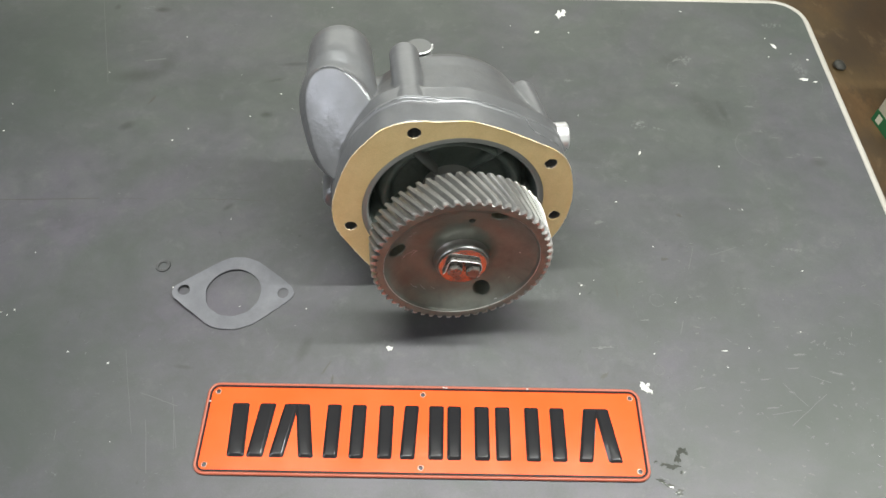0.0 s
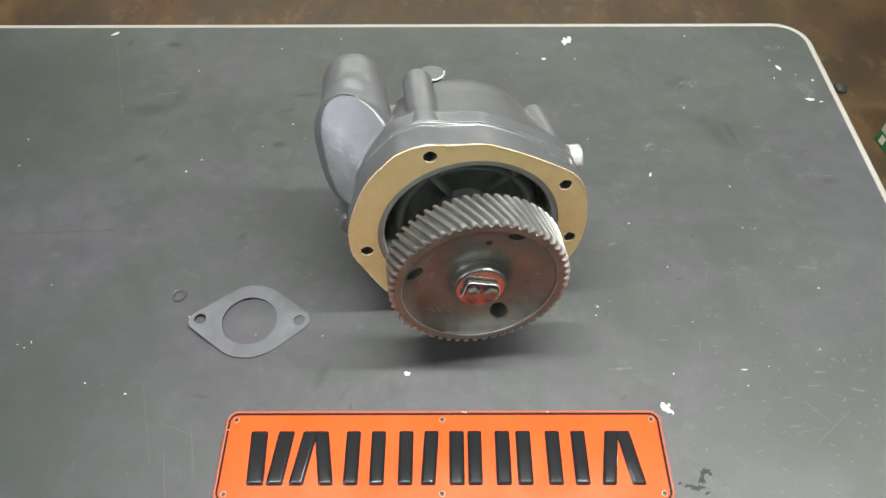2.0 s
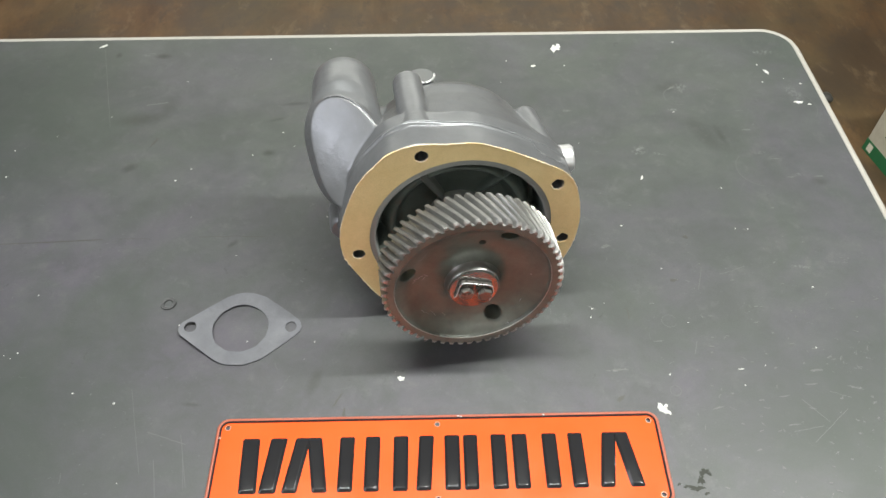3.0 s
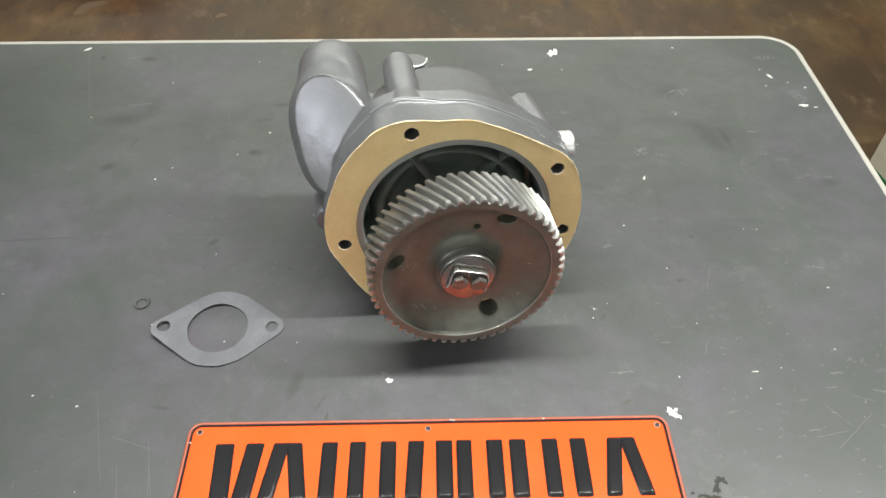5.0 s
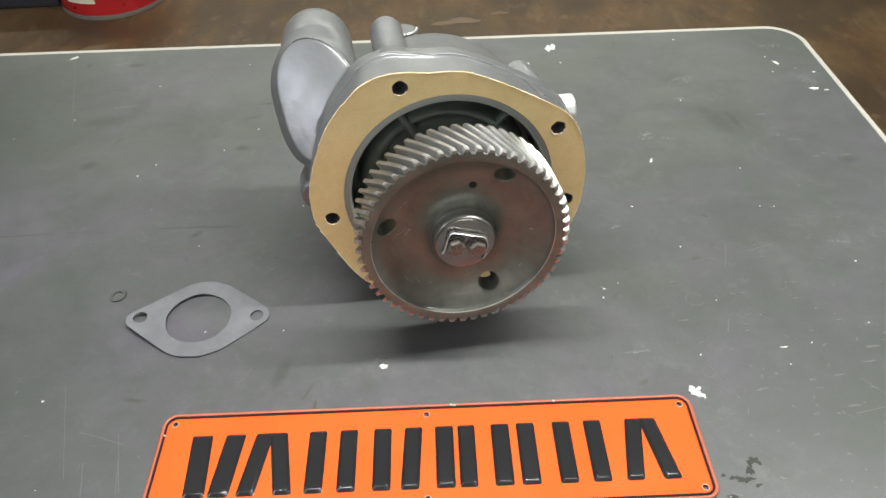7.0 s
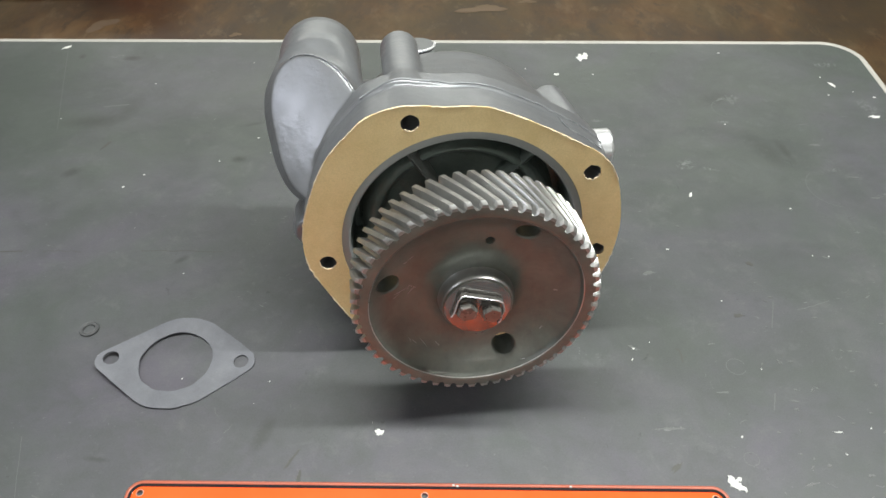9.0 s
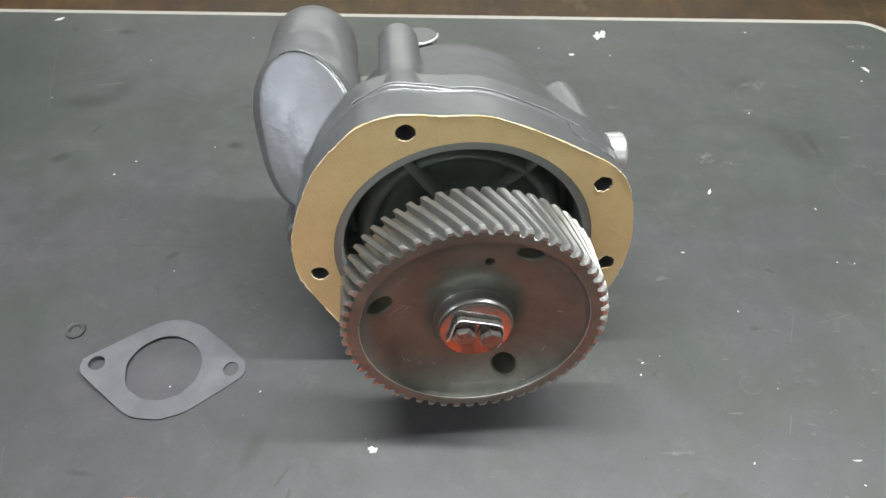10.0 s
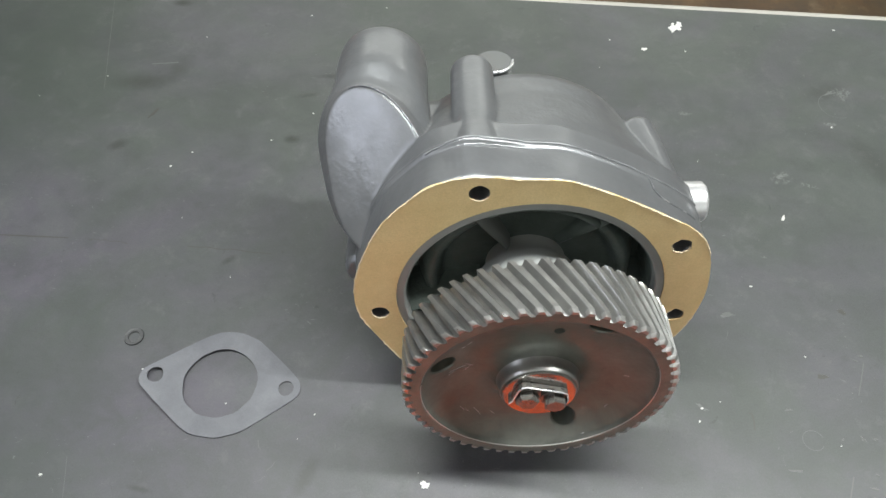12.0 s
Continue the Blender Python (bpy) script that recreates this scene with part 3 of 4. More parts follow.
    turned(bm, [(0.0974, 0.004), (0.0974, -0.0002), (0.0966, -0.0008), (0.0915, -0.0008), (0.0903, 0.0004), (0.0900, 0.010), (0.0974, 0.010)], 128, "y", close=False)
    part("bore_lip", bm, M_LIP, body, "machined grey lip round the bore", 40)
    # casting seams
    bm = bmesh.new()
    pts = []
    for i in range(60):
        a = 27 + 96 * i / 59
        q = ridge_r(a) + 0.0001 + 0.0004 * noise.noise((a * 0.2, 0, 0))
        pts.append((q * math.cos(radians(a)), 0.0325 + 0.0012 * noise.noise((a * 0.08, 3, 0)) - 0.003 * max(0, (a - 108) / 15) ** 2, q * math.sin(radians(a))))
    tube(bm, pts, 0.0008, 6)
    part("casting_seam", bm, M_SEAM, body, smooth=60)
    bm = bmesh.new()
    pts = []
    for i in range(40):
        a = radians(8 + 112 * i / 39)
        x, z = cx + r * girth(math.cos(a), math.sin(a)), cz + r * egg(math.sin(a))
        pts.append((x, facet_y(x, z) + 0.0006 + 0.0006 * noise.noise((i * 0.4, 0, 0)), z))
    tube(bm, pts, 0.0007, 6)
    part("casting_seam", bm, M_CAST, body, smooth=60)
    bm = bmesh.new()
    pts = []
    for a, y in ((49, 0.033), (48, 0.026), (47, 0.019), (45, 0.0165), (42, 0.0145), (38, 0.0135), (34, 0.0130), (31, 0.0128)):
        q = flange_r(a) + (ridge_r(a) - flange_r(a)) * y / 0.03 + 0.0001
        pts.append((q * math.cos(radians(a)), y, q * math.sin(radians(a))))
    tube(bm, pts, 0.0005, 6)
    part("casting_seam", bm, M_CAST, body, smooth=60)
    # paper gasket on the flange
    bm = bmesh.new()
    sheet(bm, [[(x + 0.0006 * noise.noise((x * 60, z * 60, 0)), z + 0.0006 * noise.noise((x * 60, z * 60, 5))) for x, z in flange_loop(0.0006)], circle(0, 0, 0.0972, 96)] + [[(x + (u - x) * (1 + (0.16 if k in (1, 3) else 0.07) * noise.noise((u * 300, w * 300, k))), z + (w - z) * (1 + (0.16 if k in (1, 3) else 0.07) * noise.noise((u * 300, w * 300, k)))) for u, w in circle(x, z, 0.0069, 24)] for k, (x, z) in enumerate(BOLTS)], -0.0014, -0.0003, "y")
    gasket = part("flange_gasket", bm, M_TAN, p, "tan paper gasket on the flange face")
    # frayed pale edge of the paper
    for lo, hi in ((88, 101), (104, 118), (120, 139), (143, 151), (155, 176), (183, 196), (20, 34), (40, 61), (66, 80), (-30, -12), (205, 222)):
        bm = bmesh.new()
        pts = []
        for i in range(hi - lo + 1):
            a = lo + i
            q = flange_r(a) + 0.0004 + 0.0009 * noise.noise((a * 0.5, 7, 0))
            pts.append((q * math.cos(radians(a)), -0.0013 - 0.0006 * noise.noise((a * 0.3, 1, 0)), q * math.sin(radians(a))))
        tube(bm, pts, 0.00055, 6)
        part("frayed_edge", bm, M_FRAY, gasket, smooth=60)
    # paper burrs hanging in the bolt holes
    for k, (lo, hi) in ((0, (225, 330)), (1, (190, 350)), (2, (170, 330)), (3, (120, 215))):
        x, z = BOLTS[k]
        bm = bmesh.new()
        tube(bm, [(x + (0.0064 + 0.0009 * noise.noise((i * 0.5, k, 2))) * math.cos(radians(lo + (hi - lo) * i / 16)), -0.0012 + 0.0004 * noise.noise((i * 0.4, k, 6)), z + (0.0064 + 0.0009 * noise.noise((i * 0.5, k, 2))) * math.sin(radians(lo + (hi - lo) * i / 16))) for i in range(17)], 0.00055, 6)
        part("torn_burr", bm, M_FRAY, gasket, smooth=60)
    # plugs
    bm = bmesh.new()
    turned(bm, [(0, 0.110), (0.0150, 0.110), (0.0150, 0.1275), (0.0138, 0.1292), (0.0085, 0.1292), (0.0075, 0.1258), (0, 0.1258)], 32, "x", (0, 0.0515, 0.0435))
    part("drain_plug", bm, M_BRIGHT, body, "bright plated plug", 35)
    bm = bmesh.new()
    turned(bm, [(0, 0.05), (0.010, 0.05), (0.010, 0.087), (0.0138, 0.088), (0.0146, 0.0925), (0.0138, 0.0945), (0, 0.0950)], 40, "z", (-0.0205, 0.1560, 0.0025))
    part("vent_cap", bm, M_CAP, body, "round grey cap with a bright reflection arc", 35)
    # reflection along the cap's front edge, built in as an arc of bright metal
    bm = bmesh.new()
    tube(bm, [(-0.0205 + 0.0150 * math.cos(a), 0.1560 + 0.0150 * math.sin(a), 0.0968) for a in (radians(-94 + 96 * i / 28) for i in range(29))], 0.0012, 8)
    part("cap_glint", bm, M_BRIGHT, body, "bright arc standing in for the rim reflection", 60)
    bm = bmesh.new()
    turned(bm, [(0, 0.075), (0.0042, 0.075), (0.0036, 0.094), (0, 0.094)], 16, "z", (-0.0105, 0.1485, 0))
    part("cap_stem", bm, M_LIP, body, "short pale stem", 40)
    return p


PUMP = build_pump()
TEETH, R_TIP, R_ROOT, G_FRONT, G_REAR, TWIST = 56, 0.0918, 0.0853, -0.0765, -0.0370, 15.8


def build_gear(pump):
    bm = bmesh.new()
    steps, pitch = 9, 360 / TEETH
    shape = ((-0.5, R_ROOT), (-0.36, R_ROOT), (-0.27, R_ROOT + 0.0028), (-0.19, R_TIP - 0.0004), (-0.165, R_TIP), (0.165, R_TIP), (0.19, R_TIP - 0.0004), (0.27, R_ROOT + 0.0028), (0.36, R_ROOT))
    rows = []
    # the teeth are chamfered at both ends
    stations = [(0.0, 0.36), (0.014, 0.24), (0.055, 0.0)] + [(i / steps, 0.0) for i in range(1, steps)] + [(0.974, 0.0), (1.0, 0.15)]
    for s, cut in stations:
        y = G_FRONT + (G_REAR - G_FRONT) * s
        turn = TWIST * s
        row = []
        for k in range(TEETH):
            for f, r in shape:
                a = radians(81.2 + (k + f) * pitch + turn)
                r -= cut * (r - R_ROOT)
                row.append(bm.verts.new((r * math.cos(a), y, r * math.sin(a))))
        rows.append(row)
    n = len(rows[0])
    for a, b in zip(rows, rows[1:]):
        for i in range(n):
            bm.faces.new((a[i], a[(i + 1) % n], b[(i + 1) % n], b[i]))
    # rim, web and hub, front and back
    ring = 128
    web = -0.0588

    def web_y(q):
        """The web's face: a wide cove towards the rim and a deep fillet round the hub."""
        out = max(0.0, (q - 0.0390) / 0.0378)
        f = min(0.99, max(0.0, (0.0410 - q) / 0.0145))
        return web - 0.0136 * out ** 2.3 - 0.0145 * (1 - math.sqrt(1 - f * f))
    edge = []
    for i in range(ring):
        a = 2 * math.pi * i / ring
        edge.append(bm.verts.new((0.0832 * math.cos(a), G_FRONT, 0.0832 * math.sin(a))))
    fill_rings(bm, [rows[0], edge], lambda c: (c.x, c.z))
    last = edge
    for r, y in ((0.0800, G_FRONT), (0.0791, G_FRONT + 0.0003), (0.0786, G_FRONT + 0.0009), (0.0780, -0.0744), (0.0774, -0.0732), (0.0768, web_y(0.0768))):
        row = [bm.verts.new((r * math.cos(2 * math.pi * i / ring), y, r * math.sin(2 * math.pi * i / ring))) for i in range(ring)]
        for i in range(ring):
            bm.faces.new((last[i], last[(i + 1) % ring], row[(i + 1) % ring], row[i]))
        last = row
    # web with three lightening holes and one small one
    loops = ((-0.0638, 0.0173, 0.0080), (0.0362, 0.0560, 0.0080), (0.0235, -0.0570, 0.0086), (0.0108, 0.0455, 0.0031))
    hub = [bm.verts.new((0.0378 * math.cos(2 * math.pi * i / 64), web_y(0.0378), 0.0378 * math.sin(2 * math.pi * i / 64))) for i in range(64)]
    rings = [last, hub]
    for x, z, r in loops:
        c = [bm.verts.new((u, web_y(math.hypot(u, w)), w)) for u, w in circle(x, z, r * 1.14, 28)]
        rings.append(c)
        d = [bm.verts.new((u, web_y(math.hypot(u, w)) + 0.0011, w)) for u, w in circle(x, z, r, 28)]
        for i in range(28):
            bm.faces.new((c[i], c[(i + 1) % 28], d[(i + 1) % 28], d[i]))
        c = d
        d = [bm.verts.new((u, web + 0.012, w)) for u, w in circle(x, z, r, 28)]
        for i in range(28):
            bm.faces.new((c[i], c[(i + 1) % 28], d[(i + 1) % 28], d[i]))
    grid = []
    for q in (0.0387, 0.0397, 0.0407, 0.0417, 0.0427, 0.0437, 0.0446, 0.047, 0.050, 0.054, 0.058, 0.061, 0.0635, 0.066, 0.068, 0.070, 0.072, 0.0735, 0.075, 0.076):
        for u, w in circle(0, 0, q, 96, q * 40):
            if all(math.hypot(u - x, w - z) > r * 1.14 + 0.0010 for x, z, r in loops):
                grid.append(bm.verts.new((u, web_y(q), w)))
    fill_rings(bm, rings, lambda c: (c.x, c.z), grid)
    last = hub
    for r, y in (tuple((q, web_y(q)) for q in (0.0360, 0.0340, 0.0320, 0.0305, 0.0293, 0.0283, 0.0275, 0.0269))) + ((0.0265, -0.0725), (0.0264, -0.0745), (0.0256, -0.0757), (0.022, -0.0757), (0.010, -0.0757)):
        row = [bm.verts.new((r * math.cos(2 * math.pi * i / 64), y, r * math.sin(2 * math.pi * i / 64))) for i in range(64)]
        for i in range(64):
            bm.faces.new((last[i], last[(i + 1) % 64], row[(i + 1) % 64], row[i]))
        last = row
    bm.faces.new(last)
    # back
    back = [bm.verts.new((0.0832 * math.cos(2 * math.pi * i / ring), G_REAR, 0.0832 * math.sin(2 * math.pi * i / ring))) for i in range(ring)]
    fill_rings(bm, [rows[-1], back], lambda c: (c.x, c.z))
    last = back
    for r, y in ((0.079, G_REAR), (0.077, web + 0.010), (0.0762, web + 0.012)):
        row = [bm.verts.new((r * math.cos(2 * math.pi * i / ring), y, r * math.sin(2 * math.pi * i / ring))) for i in range(ring)]
        for i in range(ring):
            bm.faces.new((last[i], last[(i + 1) % ring], row[(i + 1) % ring], row[i]))
        last = row
    hub = [bm.verts.new((0.028 * math.cos(2 * math.pi * i / 64), web + 0.012, 0.028 * math.sin(2 * math.pi * i / 64))) for i in range(64)]
    rings = [last, hub]
    for x, z, r in loops:
        rings.append([bm.verts.new((u, web + 0.012, w)) for u, w in circle(x, z, r, 28)])
    fill_rings(bm, rings, lambda c: (c.x, c.z))
    low = [bm.verts.new((v.co.x, 0.004, v.co.z)) for v in hub]
    for i in range(64):
        bm.faces.new((hub[i], hub[(i + 1) % 64], low[(i + 1) % 64], low[i]))
    bm.faces.new(low)
    gear = part("drive_gear", bm, M_GEAR, pump, "oiled steel helical gear with a dark face", 32, Matrix.Translation((0, -0.0028, -0.0014)))
    gear.data.materials.append(M_WEB)
    for f in gear.data.polygons:
        c = f.center
        if (math.hypot(c.x, c.z) < R_ROOT - 0.001 and c.y < -0.04) or (c.y < G_FRONT + 0.0001 and math.hypot(c.x, c.z) < R_ROOT + 0.0006):
            f.material_index = 1
    gear.data.materials.append(M_WORN)
    for f in gear.data.polygons:
        q = math.hypot(f.center.x, f.center.z)
        if (0.0782 < q < 0.0795 and f.center.y < G_FRONT + 0.001) or (q > R_ROOT + 0.0022 and G_FRONT + 0.0002 < f.center.y < G_FRONT + 0.0021):
            f.material_index = 2
        elif q < 0.0284 and -0.0756 < f.center.y < -0.062:
            f.material_index = 0
    # stamped marks over the small hole, and a ring of punch marks below the hub
    for x, high in ((0.0005, 0.0050), (0.0105, 0.0052), (0.0185, 0.0030)):
        bm = bmesh.new()
        block(bm, x - 0.0018, web - 0.0007, 0.0520, x - 0.0011, web + 0.001, 0.0520 + high)
        block(bm, x - 0.0018, web - 0.00072, 0.0514 + high, x + 0.0018, web + 0.001, 0.0521 + high)
        block(bm, x + 0.0008, web - 0.00068, 0.0520, x + 0.0015, web + 0.001, 0.0516 + high)
        part("stamped_mark", bm, M_WORN, gear)
    punch = random.Random(5)
    for i in range(15):
        a = radians(-88 + 62 * i / 14 + punch.uniform(-2, 2))
        q = 0.0465 + punch.uniform(-0.0012, 0.0012)
        bm = bmesh.new()
        bmesh.ops.create_icosphere(bm, subdivisions=1, radius=punch.uniform(0.0005, 0.0009), matrix=Matrix.Translation((q * math.cos(a), web + 0.0002, q * math.sin(a))))
        part("punch_mark", bm, M_WASHER, gear)
    # bright scratches in the oily skin
    for x, z, d, turn in ((-0.054, 0.0060, 0.012, 20), (-0.047, 0.0050, 0.008, 48), (-0.046, 0.0085, 0.006, -30), (-0.058, 0.0020, 0.005, 40), (-0.046, 0.038, 0.004, 35), (-0.050, 0.034, 0.003, 10), (-0.051, -0.040, 0.007, -60),
                          (-0.047, -0.044, 0.005, -55), (-0.040, -0.047, 0.010, -58), (0.052, -0.040, 0.004, 60), (0.061, -0.004, 0.003, 5), (-0.029, -0.051, 0.005, -50), (0.038, -0.0665, 0.003, 20)):
        c, k = math.cos(radians(turn)), math.sin(radians(turn))
        bm = bmesh.new()
        rows = []
        for f in (-0.5, -0.17, 0.17, 0.5):
            u, w = x + f * d * c, z + f * d * k
            t = 0.0002 * (1 - 1.4 * abs(f))
            rows.append([bm.verts.new((u + e * k * t, web_y(math.hypot(u, w)) + h, w - e * c * t)) for e, h in ((-1, 0.0001), (0, -0.00025), (1, 0.0001))])
        for a, b in zip(rows, rows[1:]):
            bm.faces.new((a[0], a[1], b[1], b[0])), bm.faces.new((a[1], a[2], b[2], b[1]))
        part("scratch", bm, M_BRIGHT, gear)
    # lock plate with a turned-up edge, and two bolts
    bm = bmesh.new()
    turned(bm, [(0, -0.0757), (0.0245, -0.0757), (0.0245, -0.0775), (0.0238, -0.0781), (0, -0.0781)], 48)
    part("retaining_washer", bm, M_WASHER, gear, "steel end washer", 35, Matrix.Translation((0, -0.0765, 0)) @ pose(0, 0, 0, -2.5) @ Matrix.Translation((0, 0.0765, 0)))
    for x, z, a in ((-0.0085, 0.0010, 10), (0.0098, -0.0030, 35)):
        bm = bmesh.new()
        turned(bm, [(0, -0.078), (0.0092, -0.078), (0.0092, -0.0795), (0, -0.0795)], 28, "y", (x, 0, z))
        hexa = circle(x, z, 0.0078, 6, radians(a))
        lower = [bm.verts.new((u, -0.0794, w)) for u, w in hexa]
        mid = [bm.verts.new((u, -0.0848, w)) for u, w in hexa]
        top = [bm.verts.new((x + (u - x) * 0.84, -0.0860, z + (w - z) * 0.84)) for u, w in hexa]
        for s, t in ((lower, mid), (mid, top)):
            for i in range(6):
                bm.faces.new((s[i], s[(i + 1) % 6], t[(i + 1) % 6], t[i]))
        bm.faces.new(top)
        part("bolt", bm, M_BOLT, gear, "hexagon bolt head", 25)
    bm = bmesh.new()
    line = ((-0.0205, -0.0045), (-0.0185, -0.002), (-0.0150, 0.0110), (-0.0125, 0.0150), (-0.0095, 0.0155), (0.0145, 0.0082), (0.0178, 0.0058), (0.0190, -0.002), (0.0165, -0.0125), (0.0145, -0.0150))
    rows = [[bm.verts.new((x, y, z)) for x, z in line] for y in (-0.078, -0.0818)]
    inner = [[bm.verts.new((x * 0.955, y, z * 0.955 - 0.0003)) for x, z in line] for y in (-0.078, -0.0818)]
    m = len(line) - 1
    for a, b in ((rows[0], rows[1]), (inner[1], inner[0]), (rows[1], inner[1])):
        for i in range(m):
            bm.faces.new((a[i], a[i + 1], b[i + 1], b[i]))
    for i in (0, m):
        bm.faces.new((rows[0][i], rows[1][i], inner[1][i], inner[0][i]))
    part("lock_plate", bm, M_BOLT, gear, "bent thin lock plate")
    bm = bmesh.new()
    tube(bm, [(x * 0.98, -0.0819, z * 0.98) for x, z in line], 0.0006, 6)
    part("plate_edge", bm, M_BRIGHT, gear, "bright worn edge of the lock plate", 60)
    return gear


build_gear(PUMP)

# ---- sign ----


def build_sign():
    s = thing("metal_sign", "orange embossed metal sign with black shapes, flat on the table", "sign", pose(0.0015, -0.0405, TOP))
    w, h = 0.2312, 0.0503
    bm = bmesh.new()
    holes = [circle(x, y, 0.0024, 14) for x in (-0.2197, -0.0015, 0.2200) for y in (-0.0395, 0.0395)]
    sheet(bm, [rounded(-w + 0.003, -h + 0.003, w - 0.003, h - 0.003, 0.0095, 8)] + holes, 0.0012, 0.0024)
    part("plate", bm, M_ORANGE, s, "glossy orange plate", 45)
    # rolled rim: a low rounded bead round the plate
    bm = bmesh.new()
    path = rounded(-w + 0.0022, -h + 0.0022, w - 0.0022, h - 0.0022, 0.0105, 8)
    tube(bm, [(x, y, 0.0020) for x, y in path], 0.0018, 10, True)
    part("rolled_rim", bm, M_RIMPAINT, s, "worn dull orange rolled rim", 45)
    bm = bmesh.new()
    path = rounded(-w + 0.0037, -h + 0.0037, w - 0.0037, h - 0.0037, 0.0091, 8)
    sheet(bm, [path, rounded(-w + 0.0055, -h + 0.0055, w - 0.0055, h - 0.0055, 0.0074, 8)], 0.002, 0.0036)
    part("border_line", bm, M_BLACK, s, "thin black border line")
    return s


SIGN = build_sign()


def emboss(x0, x1, y0, y1, lean=0.0):
    """One raised black bar with bevelled sides; lean shifts its top sideways."""
    bm = bmesh.new()
    rows = []
    for grow, z in ((0.0018, 0.0022), (0.0015, 0.0024), (-0.0008, 0.0046), (-0.0012, 0.0048), (-0.0019, 0.00485)):
        rows.append([bm.verts.new((x + lean * (y - y0) / (y1 - y0), y, z)) for x, y in rounded(x0 - grow, y0 - grow, x1 + grow, y1 + grow, 0.0022, 4)])
    for a, b in zip(rows, rows[1:]):
        for i in range(len(a)):
            bm.faces.new((a[i], a[(i + 1) % len(a)], b[(i + 1) % len(a)], b[i]))
    bm.faces.new(rows[-1])
    return part("raised_bar", bm, M_BLACK, SIGN, smooth=24)


BARS = ((-0.1955, -0.1800, -0.003), (-0.1760, -0.1610, 0.006), (-0.1535, -0.1405, 0.009), (-0.1240, -0.1110, -0.009), (-0.0995, -0.0865, 0), (-0.0735, -0.0605, 0), (-0.0450, -0.0320, 0), (-0.0220, -0.0090, 0.003),
        (0.0065, 0.0200, 0), (0.0255, 0.0380, 0), (0.0535, 0.0670, 0), (0.0750, 0.0885, 0), (0.1055, 0.1185, 0), (0.1320, 0.1450, 0), (0.1585, 0.1710, 0.009), (0.1880, 0.2005, -0.009))
for a, b, lean in BARS:
    emboss(a * 1.012 + 0.0005, b * 1.012 - 0.0005, -0.0295, 0.0255, lean)
# bare metal round the screw holes and where the enamel has chipped off the rim
for x in (-0.2197, -0.0015, 0.2200):
    for y in (-0.0395, 0.0395):
        bm = bmesh.new()
        turned(bm, [(0.0023, 0.0022), (0.0031, 0.0023), (0.0028, 0.0028), (0.0024, 0.0028)], 18, "z", (x, y, 0), close=False)
        part("eyelet", bm, M_EYELET, SIGN, smooth=50)
for x, y in ((0.0205, 0.0478), (0.0235, 0.0472), (-0.2262, 0.028), (0.1105, 0.0476)):
    bm = bmesh.new()
    bmesh.ops.create_icosphere(bm, subdivisions=1, radius=0.0011, matrix=Matrix.Translation((x, y, 0.0036)) @ Matrix.Diagonal((1.2, 0.9, 0.6, 1)))
    part("enamel_chip", bm, M_WHITE, SIGN, smooth=60)

# ---- gasket and ring on the table ----


def build_loose_gasket():
    bm = bmesh.new()
    ears = ((-0.0585, -0.0010, 0.0130), (0.0545, 0.0022, 0.0130))
    out = []
    for i in range(144):
        a = 2 * math.pi * i / 144
        d = Vector((math.cos(a), math.sin(a)))
        out.append(max(0.0490 + d.x * -0.001 + d.y * 0.001, max(d.x * x + d.y * y + r for x, y, r in ears)))
    # outline from the support lengths of a round middle and two ears
    loop = []
    for i in range(144):
        a = 2 * math.pi * i / 144
        da = 2 * math.pi / 144
        slope = (out[(i + 1) % 144] - out[i - 1]) / (2 * da)
        loop.append((out[i] * math.cos(a) - slope * math.sin(a), out[i] * math.sin(a) + slope * math.cos(a)))
    sheet(bm, [loop, circle(-0.0025, 0.001, 0.0317, 48)] + [circle(x, y, 0.0070, 24) for x, y in ((-0.0592, 0.0012), (0.0552, 0.0020))], 0.0, 0.0009)
    for v in bm.verts:
        # the ears and the rear of the hole have curled up a little
        v.co.z += 0.0030 * max(0.0, noise.noise((v.co.x * 14, v.co.y * 14, 2.4)) + 0.12) + 0.0040 * max(0.0, (-v.co.x - 0.015) / 0.055) ** 1.5 + 0.0028 * max(0.0, 1 - Vector((v.co.x + 0.008, v.co.y - 0.036)).length / 0.032)
        v.co.x += 0.0009 * noise.noise((v.co.x * 90, v.co.y * 90, 4))
        v.co.y += 0.0009 * noise.noise((v.co.x * 90, v.co.y * 90, 8))
    g = part("paper_gasket", bm, M_GREYGASKET, at=pose(-0.2222, 0.1223, TOP))
    return tagged(g, "flat grey two-bolt fibre gasket lying on the table", "gasket")


build_loose_gasket()
bm = bmesh.new()
turned(bm, [(0.0048, 0.0001), (0.0085, 0.0001), (0.0088, 0.0008), (0.0084, 0.0015), (0.0076, 0.0012), (0.0062, 0.0011), (0.0054, 0.0014), (0.0048, 0.0008)], 36, "z", close=False)
tagged(part("rubber_ring", bm, M_RUBBER, smooth=60, at=pose(-0.3155, 0.160, TOP)), "small flat grey rubber ring lying on the table", "o-ring")

# ---- on the floor ----


